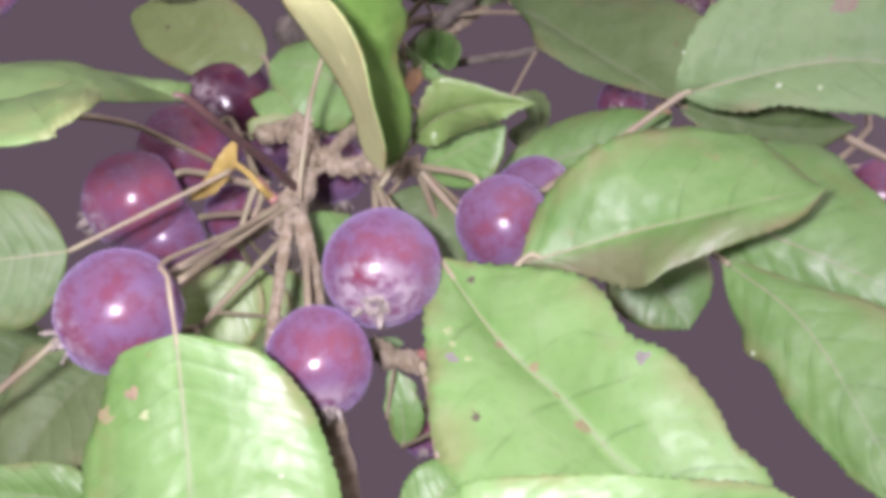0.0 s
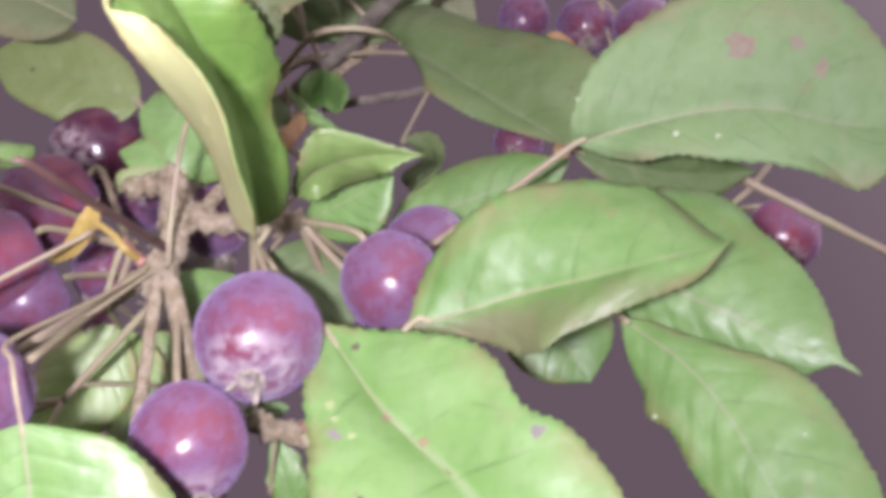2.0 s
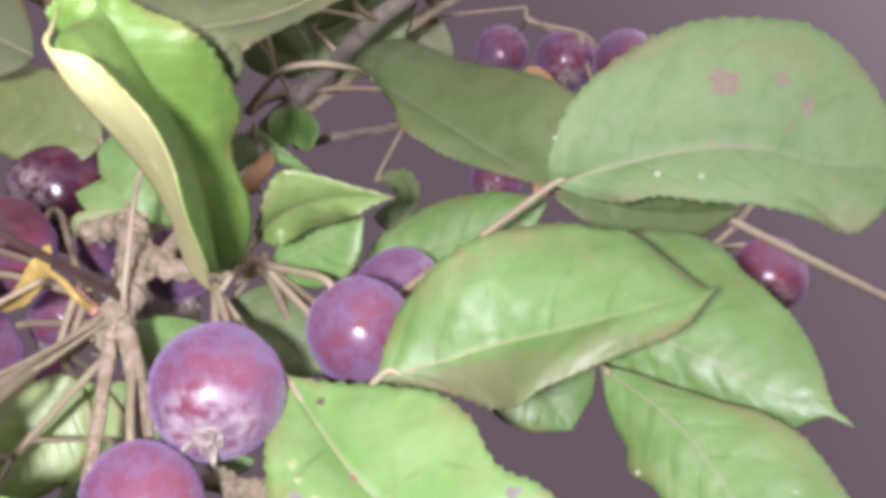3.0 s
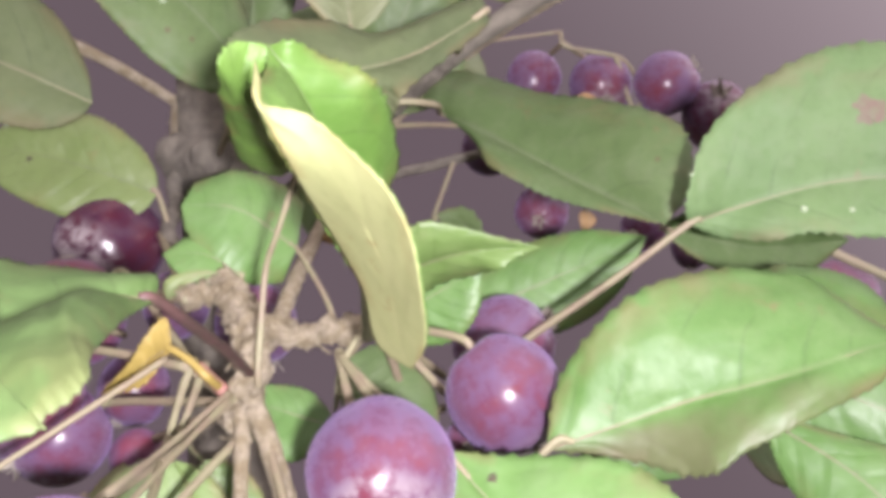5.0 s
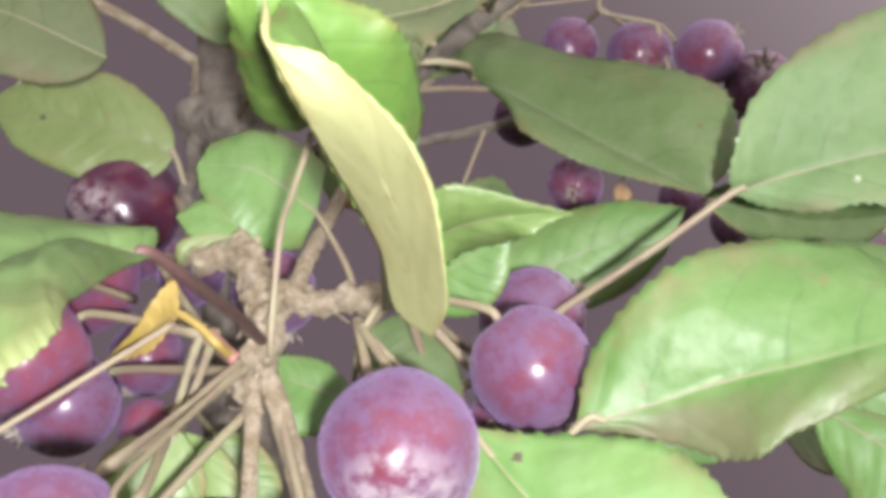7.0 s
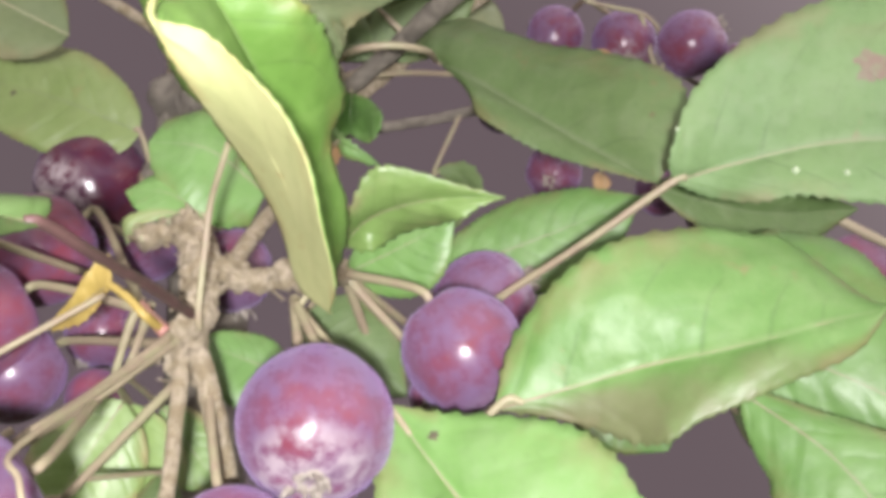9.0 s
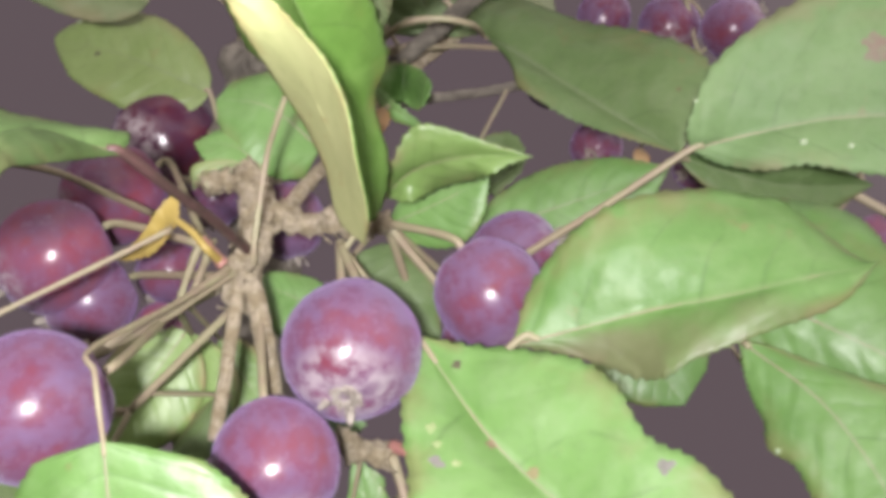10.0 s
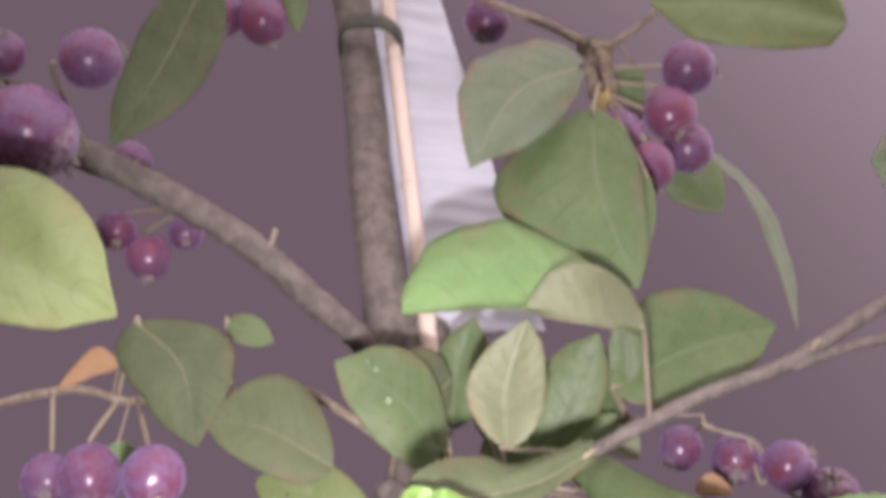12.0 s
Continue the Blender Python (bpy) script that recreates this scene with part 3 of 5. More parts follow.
twig("branch", 0.0035, (-0.0453, 0.2532, 1.5516), (-0.0436, 0.2619, 1.5435), (-0.0419, 0.2667, 1.5356), (-0.0399, 0.2690, 1.5294), (-0.0367, 0.2759, 1.5104))
twig("spur", 0.0026, (-0.0356, 0.2749, 1.5605), (-0.0292, 0.2758, 1.5580), (-0.0226, 0.2745, 1.5564))
twig("twig", 0.0011, (-0.0227, 0.2742, 1.5570), (-0.0199, 0.2735, 1.5484), (-0.0181, 0.2742, 1.5361), (-0.0153, 0.2757, 1.5215))
twig("twig", 0.0014, (-0.0356, 0.2749, 1.5605), (-0.0398, 0.2718, 1.5533), (-0.0416, 0.2639, 1.5432))
twig("spur", 0.0019, (-0.0576, 0.2633, 1.5923), (-0.0575, 0.2628, 1.5883), (-0.0553, 0.2638, 1.5856))
twig("twig", 0.0015, (-0.0572, 0.2609, 1.5935), (-0.0694, 0.2574, 1.5822), (-0.0836, 0.2537, 1.5712))
twig("twig", 0.0016, (-0.0562, 0.2603, 1.5901), (-0.0563, 0.2590, 1.5777), (-0.0578, 0.2592, 1.5562))
twig("twig", 0.0023, (-0.0536, 0.2621, 1.5904), (-0.0500, 0.2603, 1.5796), (-0.0448, 0.2589, 1.5571))
twig("twig", 0.0009, (-0.0653, 0.2653, 1.6025), (-0.0686, 0.2696, 1.5960), (-0.0715, 0.2742, 1.5886))
twig("twig", 0.0009, (-0.0631, 0.2640, 1.6008), (-0.0661, 0.2698, 1.5954), (-0.0693, 0.2740, 1.5891))
twig("twig", 0.0010, (-0.0570, 0.2607, 1.5838), (-0.0632, 0.2660, 1.5796), (-0.0803, 0.2786, 1.5660))
twig("twig", 0.0006, (-0.0692, 0.2515, 1.5983), (-0.1026, 0.2414, 1.5735))
twig("twig", 0.0011, (-0.0362, 0.2723, 1.6044), (-0.0357, 0.2704, 1.5991), (-0.0346, 0.2661, 1.5899))
twig("twig", 0.0014, (0.0371, 0.3677, 1.7003), (0.0733, 0.3977, 1.7124), (0.0944, 0.4064, 1.6991), (0.1157, 0.4060, 1.7003), (0.1363, 0.4022, 1.6844), (0.0982, 0.3694, 1.6429), (0.0657, 0.3467, 1.6264), (0.0478, 0.3312, 1.6162))
twig("twig", 0.0008, (0.0531, 0.3832, 1.7523), (0.0539, 0.3849, 1.7476), (0.0629, 0.3857, 1.7455), (0.0751, 0.3868, 1.7425), (0.0820, 0.3931, 1.7357), (0.0836, 0.3959, 1.7280))
twig("twig", 0.0016, (-0.2506, 0.3118, 1.6960), (-0.2134, 0.3032, 1.7038), (-0.1923, 0.2988, 1.7052), (-0.1754, 0.3032, 1.7037), (-0.1537, 0.3149, 1.7136), (-0.1185, 0.3457, 1.7344))
twig("twig", 0.0016, (-0.2941, 0.2361, 1.8775), (-0.2089, 0.2413, 1.8792), (-0.1471, 0.2551, 1.9043), (-0.1214, 0.2773, 1.9592))
twig("twig", 0.0009, (-0.1281, 0.2360, 1.5969), (-0.1225, 0.2400, 1.6019), (-0.1122, 0.2460, 1.6099), (-0.0980, 0.2545, 1.6122), (-0.0903, 0.2720, 1.6144), (-0.0833, 0.2920, 1.6171))
twig("twig", 0.0009, (-0.1312, 0.2620, 1.5379), (-0.1200, 0.2560, 1.5440), (-0.1086, 0.2500, 1.5514), (-0.1006, 0.2520, 1.5611), (-0.0832, 0.2520, 1.5739))
bark_crust(0.0031, 46, 4, (-0.0605, 0.2839, 1.6251), (-0.0563, 0.2759, 1.6156), (-0.0535, 0.2650, 1.6035), (-0.0542, 0.2603, 1.5954), (-0.0564, 0.2613, 1.5925))
bark_crust(0.0023, 34, 5, (-0.0517, 0.2669, 1.6087), (-0.0440, 0.2676, 1.6067), (-0.0370, 0.2710, 1.6080), (-0.0267, 0.2809, 1.6125))
bark_crust(0.0019, 16, 6, (-0.0676, 0.2749, 1.6184), (-0.0655, 0.2779, 1.6206), (-0.0610, 0.2810, 1.6227))
bark_crust(0.0020, 16, 7, (-0.0356, 0.2749, 1.5605), (-0.0292, 0.2758, 1.5580), (-0.0226, 0.2745, 1.5564))
bark_crust(0.0019, 16, 8, (-0.0576, 0.2633, 1.5923), (-0.0575, 0.2628, 1.5883), (-0.0553, 0.2638, 1.5856))
twig("bud", 0.0014, (-0.0592, 0.2588, 1.5934), (-0.0612, 0.2574, 1.5952), (-0.0640, 0.2556, 1.5978))
twig("twig", 0.0013, (0.1003, 0.3221, 1.6412), (0.1208, 0.3225, 1.6297), (0.1368, 0.3236, 1.6212), (0.1583, 0.3242, 1.6092))
twig("bud", 0.0014, (-0.0227, 0.2736, 1.5589), (-0.0196, 0.2703, 1.5573), (-0.0172, 0.2686, 1.5567))
twig("twig", 0.0008, (-0.0356, 0.3250, 1.7204), (-0.0346, 0.3220, 1.7071), (-0.0323, 0.3220, 1.6971), (-0.0313, 0.3260, 1.6901))
twig("twig", 0.0008, (-0.0271, 0.3340, 1.6890), (-0.0115, 0.3250, 1.6856), (0.0025, 0.3130, 1.6785))
twig("twig", 0.0016, (-0.0398, 0.3320, 1.6815), (-0.0349, 0.3330, 1.6864), (-0.0263, 0.3350, 1.6899), (-0.0160, 0.3380, 1.6973), (-0.0054, 0.3410, 1.7092))
twig("twig", 0.0006, (0.0135, 0.3183, 1.6781), (0.0282, 0.3271, 1.6723), (0.0436, 0.3206, 1.6586), (0.0556, 0.3149, 1.6479))

draped_leaf("g", [(-0.0180, 0.2554, 1.5782), (-0.0029, 0.2490, 1.5560), (0.0114, 0.2430, 1.5415), (0.0239, 0.2370, 1.5264), (0.0388, 0.2320, 1.5148), (0.0515, 0.2300, 1.5112)],
            left=[(-0.0193, 0.2530, 1.5725), (-0.0201, 0.2470, 1.5611), (-0.0185, 0.2420, 1.5482), (-0.0169, 0.2370, 1.5336), (-0.0121, 0.2320, 1.5225), (-0.0028, 0.2280, 1.5133), (0.0159, 0.2260, 1.5072), (0.0357, 0.2280, 1.5074)],
            right=[(-0.0079, 0.2520, 1.5754), (0.0091, 0.2460, 1.5728), (0.0189, 0.2410, 1.5667), (0.0244, 0.2360, 1.5551), (0.0334, 0.2330, 1.5496), (0.0408, 0.2310, 1.5397), (0.0448, 0.2300, 1.5304), (0.0514, 0.2290, 1.5234)],
            stem=[(-0.0361, 0.2719, 1.6032), (-0.0253, 0.2649, 1.5880)], ruffle=0.45, stem_radius=0.0008)
draped_leaf("g", [(-0.0172, 0.2130, 1.5094), (-0.0006, 0.2090, 1.5121), (0.0196, 0.2070, 1.5134), (0.0350, 0.2090, 1.5150), (0.0535, 0.2140, 1.5176)],
            left=[(-0.0108, 0.2120, 1.5045), (0.0095, 0.2080, 1.5019), (0.0295, 0.2080, 1.5044), (0.0455, 0.2120, 1.5111)],
            right=[(-0.0111, 0.2110, 1.5166), (-0.0075, 0.2090, 1.5193), (0.0044, 0.2070, 1.5202), (0.0196, 0.2060, 1.5208), (0.0299, 0.2070, 1.5202), (0.0448, 0.2110, 1.5201)],
            stem=[(-0.0153, 0.2757, 1.5215)], ruffle=0.3)
leaf("g", (-0.0672, 0.2140, 1.5475), (-0.0644, 0.2199, 1.5273), (-0.0590, 0.2193, 1.4974), (-0.0862, 0.2257, 1.5220), (-0.0340, 0.2216, 1.5227), stem=[(-0.0572, 0.2609, 1.5935), (-0.0650, 0.2440, 1.5800), (-0.0717, 0.2165, 1.5635), (-0.0694, 0.2118, 1.5584), (-0.0679, 0.2112, 1.5527)], shape=(0.42, 0.5, 0.4, 0.8), left_widths=(0.52, 0.62, 0.71, 0.76, 0.83, 0.90, 0.96, 1.01, 1.03, 0.93, 0.75, 0.40, 0.15), right_widths=(0.22, 0.48, 0.62, 0.73, 0.81, 0.87, 0.92, 0.95, 0.97, 0.97, 0.92, 0.76, 0.63), stem_radius=0.0006)
draped_leaf("a", [(0.0012, 0.2535, 1.5762), (0.0146, 0.2501, 1.5792), (0.0280, 0.2455, 1.5820), (0.0391, 0.2395, 1.5828), (0.0501, 0.2345, 1.5842), (0.0584, 0.2345, 1.5865), (0.0657, 0.2350, 1.5882), (0.0699, 0.2350, 1.5899)],
            left=[(0.0097, 0.2530, 1.5750), (0.0178, 0.2500, 1.5722), (0.0247, 0.2450, 1.5683), (0.0291, 0.2400, 1.5674), (0.0340, 0.2375, 1.5702), (0.0399, 0.2355, 1.5723), (0.0464, 0.2340, 1.5748), (0.0543, 0.2335, 1.5778), (0.0625, 0.2340, 1.5817)],
            right=[(0.0051, 0.2525, 1.5885), (0.0122, 0.2466, 1.5973), (0.0232, 0.2442, 1.6043), (0.0375, 0.2455, 1.6080), (0.0503, 0.2450, 1.6068), (0.0558, 0.2445, 1.6054), (0.0643, 0.2420, 1.5958), (0.0684, 0.2380, 1.5907)],
            stem=[(-0.0172, 0.2686, 1.5567)], ruffle=0.35)
draped_leaf("p", [(0.0425, 0.2670, 1.6271), (0.0540, 0.2640, 1.6295), (0.0721, 0.2580, 1.6315), (0.0866, 0.2520, 1.6294), (0.0988, 0.2470, 1.6232), (0.1152, 0.2430, 1.6195)],
            left=[(0.0501, 0.2680, 1.6242), (0.0585, 0.2620, 1.6204), (0.0658, 0.2580, 1.6203), (0.0751, 0.2560, 1.6180), (0.0867, 0.2530, 1.6156), (0.0957, 0.2500, 1.6115), (0.1032, 0.2460, 1.6059), (0.1097, 0.2430, 1.6099)],
            right=[(0.0416, 0.2620, 1.6316), (0.0472, 0.2586, 1.6443), (0.0593, 0.2530, 1.6543), (0.0732, 0.2460, 1.6585), (0.0858, 0.2430, 1.6579), (0.0982, 0.2410, 1.6547), (0.1084, 0.2400, 1.6444), (0.1141, 0.2410, 1.6319)],
            stem=[(-0.0267, 0.2809, 1.6125), (-0.0154, 0.3090, 1.5985), (0.0080, 0.2930, 1.6106), (0.0257, 0.2787, 1.6183)], ruffle=0.7, stem_radius=0.00105)
leaf("g", (0.0478, 0.2806, 1.6027), (0.0750, 0.2714, 1.5858), (0.1047, 0.2629, 1.5672), (0.0663, 0.2814, 1.5688), (0.0880, 0.2706, 1.6092), stem=[(0.0478, 0.3312, 1.6162)], shape=(0.5, 0.55, 0.4, 0.8), left_widths=(0.14, 0.34, 0.44, 0.50, 0.52, 0.55, 0.57, 0.56, 0.51, 0.41, 0.22, 0.00, 0.00), right_widths=(0.55, 0.85, 0.97, 1.02, 1.02, 0.99, 0.88, 0.79, 0.69, 0.54, 0.32, 0.09, 0.04))
leaf("g", (0.0511, 0.2685, 1.5833), (0.0693, 0.2590, 1.5620), (0.0858, 0.2480, 1.5187), (0.0548, 0.2684, 1.5521), (0.0918, 0.2542, 1.5701), stem=[(0.0478, 0.3312, 1.6162)], shape=(0.46, 0.6, 0.4, 1.0), left_widths=(0.06, 0.16, 0.30, 0.44, 0.55, 0.74, 0.63, 0.66, 0.65, 0.53, 0.41, 0.22, 0.08), right_widths=(0.05, 0.12, 0.18, 0.24, 0.33, 0.46, 0.65, 0.80, 0.83, 0.86, 0.85, 0.72, 0.48))
leaf("g", (0.0335, 0.3333, 1.6104), (0.0446, 0.3344, 1.5970), (0.0541, 0.3373, 1.5837), (0.0323, 0.3373, 1.5891), (0.0647, 0.3339, 1.5984), stem=[(0.0478, 0.3312, 1.6162)])
draped_leaf("c", [(-0.0269, 0.2700, 1.6144), (-0.0204, 0.2620, 1.6175), (-0.0121, 0.2575, 1.6186), (-0.0029, 0.2545, 1.6184), (0.0055, 0.2530, 1.6177)],
            left=[(-0.0206, 0.2660, 1.6122), (-0.0149, 0.2680, 1.6162), (-0.0071, 0.2620, 1.6160), (-0.0035, 0.2550, 1.6144), (0.0010, 0.2535, 1.6166)],
            right=[(-0.0261, 0.2640, 1.6154), (-0.0237, 0.2560, 1.6187), (-0.0208, 0.2520, 1.6226), (-0.0169, 0.2510, 1.6234), (-0.0092, 0.2510, 1.6214), (-0.0015, 0.2520, 1.6193)],
            stem=[(-0.0359, 0.2710, 1.6008)], ruffle=0.5)
leaf("g", (-0.0263, 0.2928, 1.6166), (-0.0142, 0.2858, 1.6201), (-0.0026, 0.2802, 1.6247), (-0.0041, 0.2849, 1.6120), (-0.0152, 0.2871, 1.6269), stem=[(-0.0267, 0.2809, 1.6125)])
leaf("m", (0.0461, 0.2946, 1.6380), (0.0721, 0.3000, 1.6337), (0.0993, 0.3047, 1.6364), (0.0798, 0.3032, 1.6249), (0.0699, 0.2941, 1.6394), stem=[(0.0556, 0.3149, 1.6479)])
leaf("g", (-0.0043, 0.3271, 1.6276), (0.0219, 0.3187, 1.6348), (0.0476, 0.3118, 1.6432), (0.0378, 0.3182, 1.6258), (0.0172, 0.3203, 1.6461), stem=[(-0.0373, 0.3138, 1.6512)])
draped_leaf("y", [(-0.0268, 0.2130, 1.5822), (-0.0288, 0.2080, 1.5856), (-0.0303, 0.1980, 1.5905), (-0.0332, 0.1932, 1.5967), (-0.0369, 0.1860, 1.6010), (-0.0412, 0.1800, 1.6052), (-0.0466, 0.1765, 1.6078), (-0.0481, 0.1780, 1.6138), (-0.0484, 0.1815, 1.6202)],
            left=[(-0.0318, 0.2165, 1.5880), (-0.0338, 0.2085, 1.5941), (-0.0376, 0.2040, 1.6005), (-0.0417, 0.1936, 1.6036), (-0.0450, 0.1814, 1.6051), (-0.0482, 0.1765, 1.6097), (-0.0486, 0.1785, 1.6141)],
            right=[(-0.0256, 0.1999, 1.5825), (-0.0269, 0.1876, 1.5862), (-0.0283, 0.1820, 1.5918), (-0.0313, 0.1789, 1.5975), (-0.0360, 0.1777, 1.6030), (-0.0419, 0.1770, 1.6083), (-0.0470, 0.1755, 1.6090), (-0.0476, 0.1775, 1.6135)],
            stem=[], ruffle=0.06, teeth=0.00025, vault=0.0)
draped_leaf("b", [(-0.0431, 0.2300, 1.6263), (-0.0490, 0.2185, 1.6273), (-0.0510, 0.2000, 1.6263), (-0.0497, 0.1950, 1.6313)],
            left=[(-0.0445, 0.2140, 1.6248), (-0.0463, 0.2022, 1.6259), (-0.0468, 0.1975, 1.6286), (-0.0470, 0.1960, 1.6308)],
            right=[(-0.0472, 0.2360, 1.6280), (-0.0531, 0.2340, 1.6300), (-0.0547, 0.2190, 1.6299), (-0.0545, 0.1960, 1.6259), (-0.0539, 0.1925, 1.6272), (-0.0521, 0.1940, 1.6304)],
            stem=[(-0.0524, 0.2560, 1.5930), (-0.0523, 0.2534, 1.5959), (-0.0512, 0.2495, 1.6047), (-0.0498, 0.2451, 1.6133), (-0.0473, 0.2385, 1.6175)], ruffle=0.3, vault=0.05)
draped_leaf("b", [(-0.0468, 0.1950, 1.6306), (-0.0420, 0.1985, 1.6242), (-0.0366, 0.2130, 1.6178), (-0.0331, 0.2290, 1.6094), (-0.0319, 0.2513, 1.5991)],
            left=[(-0.0469, 0.1930, 1.6258), (-0.0484, 0.1812, 1.6145), (-0.0478, 0.1795, 1.6101), (-0.0447, 0.1845, 1.6057), (-0.0412, 0.1965, 1.6040), (-0.0370, 0.2070, 1.6005), (-0.0335, 0.2120, 1.5945), (-0.0318, 0.2230, 1.5910)],
            right=[(-0.0430, 0.1935, 1.6302), (-0.0382, 0.1980, 1.6303), (-0.0339, 0.1990, 1.6290), (-0.0299, 0.2015, 1.6271), (-0.0275, 0.2095, 1.6270), (-0.0251, 0.2245, 1.6242), (-0.0276, 0.2310, 1.6184), (-0.0251, 0.2440, 1.6106), (-0.0267, 0.2500, 1.6028)],
            stem=[], ruffle=0.45, vault=0.07)
leaf("g", (-0.0439, 0.2882, 1.6345), (-0.0564, 0.2816, 1.6422), (-0.0694, 0.2826, 1.6444), (-0.0548, 0.2881, 1.6557), (-0.0573, 0.2840, 1.6250), stem=[(-0.0362, 0.2718, 1.6083), (-0.0383, 0.2785, 1.6190)], shape=(0.5, 0.5, 0.4, 1.0), left_widths=(1.11, 1.15, 1.18, 1.11, 1.05, 1.01, 0.94, 0.93, 0.90, 0.82, 0.76, 0.65, 0.55), right_widths=(0.51, 0.59, 0.71, 0.80, 0.90, 0.98, 1.00, 0.90, 0.77, 0.63, 0.46, 0.31, 0.12))
leaf("g", (-0.0562, 0.2834, 1.6266), (-0.0644, 0.2816, 1.6316), (-0.0734, 0.2814, 1.6320), (-0.0670, 0.2847, 1.6388), (-0.0657, 0.2803, 1.6246), stem=[(-0.0603, 0.2836, 1.6246)])
draped_leaf("m", [(-0.0027, 0.3200, 1.6867), (0.0042, 0.3110, 1.6772), (0.0193, 0.3030, 1.6620), (0.0307, 0.2970, 1.6505), (0.0449, 0.2880, 1.6362)],
            left=[(0.0039, 0.3090, 1.6719), (0.0065, 0.3020, 1.6606), (0.0153, 0.2990, 1.6529), (0.0259, 0.2960, 1.6461), (0.0362, 0.2920, 1.6408)],
            right=[(-0.0074, 0.3280, 1.6967), (-0.0021, 0.3270, 1.7015), (0.0058, 0.3250, 1.7024), (0.0162, 0.3180, 1.6946), (0.0275, 0.3090, 1.6846), (0.0381, 0.2990, 1.6766), (0.0490, 0.2870, 1.6656), (0.0527, 0.2840, 1.6571), (0.0513, 0.2840, 1.6446)],
            stem=[(-0.0391, 0.3250, 1.6778), (-0.0332, 0.3100, 1.6757), (-0.0254, 0.2950, 1.6744), (-0.0157, 0.2910, 1.6740), (-0.0067, 0.2960, 1.6755)], ruffle=0.4, stem_radius=0.0010)
leaf("m", (-0.0159, 0.3561, 1.7117), (-0.0022, 0.3450, 1.7240), (0.0156, 0.3294, 1.7369), (0.0073, 0.3522, 1.7223), (-0.0208, 0.3437, 1.7274), stem=[])
leaf("d", (-0.0524, 0.2947, 1.7165), (-0.0679, 0.2914, 1.6993), (-0.0903, 0.2795, 1.7058), (-0.0766, 0.2842, 1.7191), (-0.0563, 0.2963, 1.6859), stem=[])
leaf("m", (-0.0157, 0.3543, 1.7102), (-0.0286, 0.3490, 1.7250), (-0.0486, 0.3401, 1.7314), (-0.0174, 0.3484, 1.7385), (-0.0327, 0.3541, 1.7106), stem=[])
leaf("v", (-0.0796, 0.3209, 1.6658), (-0.1014, 0.3194, 1.6750), (-0.1255, 0.3206, 1.6822), (-0.1011, 0.3179, 1.6898), (-0.1024, 0.3209, 1.6603), stem=[(-0.0774, 0.3277, 1.6586)], shape=(0.45, 0.5, 0.4))
leaf("l", (-0.0740, 0.2969, 1.5895), (-0.0823, 0.2979, 1.5763), (-0.0926, 0.2996, 1.5609), (-0.0928, 0.2966, 1.5798), (-0.0732, 0.3017, 1.5659), stem=[(-0.0715, 0.2742, 1.5886)], shape=(0.45, 0.5, 0.4, 0.05))
leaf("l", (-0.0738, 0.3023, 1.5903), (-0.0706, 0.3035, 1.5766), (-0.0744, 0.3053, 1.5611), (-0.0778, 0.3053, 1.5768), (-0.0610, 0.3034, 1.5769), stem=[(-0.0715, 0.2742, 1.5886)], shape=(0.45, 0.5, 0.4, 0.05))
leaf("l", (-0.0678, 0.3080, 1.5907), (-0.0616, 0.3093, 1.5818), (-0.0544, 0.3105, 1.5733), (-0.0660, 0.3104, 1.5734), (-0.0561, 0.3098, 1.5857), stem=[(-0.0693, 0.2740, 1.5891)], shape=(0.45, 0.6, 0.4, 0.05))
leaf("m", (-0.0635, 0.2986, 1.5743), (-0.0679, 0.2978, 1.5659), (-0.0748, 0.2965, 1.5589), (-0.0713, 0.3007, 1.5684), (-0.0631, 0.2996, 1.5611), stem=[(-0.0763, 0.2757, 1.5692)])
leaf("g", (-0.0375, 0.2954, 1.5937), (-0.0471, 0.2941, 1.5972), (-0.0589, 0.2889, 1.6009), (-0.0463, 0.2955, 1.6038), (-0.0505, 0.2939, 1.5872), stem=[(-0.0360, 0.2716, 1.6023)])
leaf("m", (-0.0352, 0.2907, 1.6065), (-0.0256, 0.2968, 1.6002), (-0.0129, 0.3005, 1.5902), (-0.0293, 0.2962, 1.5913), (-0.0190, 0.2969, 1.6107), stem=[(-0.0275, 0.2801, 1.6121)])
leaf("p", (-0.0427, 0.3101, 1.5690), (-0.0344, 0.3100, 1.5693), (-0.0303, 0.3095, 1.5707), (-0.0357, 0.3107, 1.5673), (-0.0372, 0.3091, 1.5718), stem=[(-0.0356, 0.2749, 1.5605)])
leaf("g", (-0.0320, 0.2896, 1.5464), (-0.0284, 0.2870, 1.5535), (-0.0298, 0.2857, 1.5570), (-0.0247, 0.2874, 1.5525), (-0.0315, 0.2875, 1.5523), stem=[(-0.0292, 0.2758, 1.5580)])
leaf("m", (0.0721, 0.3389, 1.5953), (0.0848, 0.3403, 1.5912), (0.1065, 0.3324, 1.5868), (0.0884, 0.3357, 1.5777), (0.0907, 0.3360, 1.6031), stem=[(0.0569, 0.3391, 1.6214)])
leaf("o", (0.0572, 0.4001, 1.6902), (0.0583, 0.4013, 1.6868), (0.0560, 0.4027, 1.6830), (0.0547, 0.4013, 1.6867), (0.0604, 0.4016, 1.6859), stem=[(0.0613, 0.3878, 1.7084)])
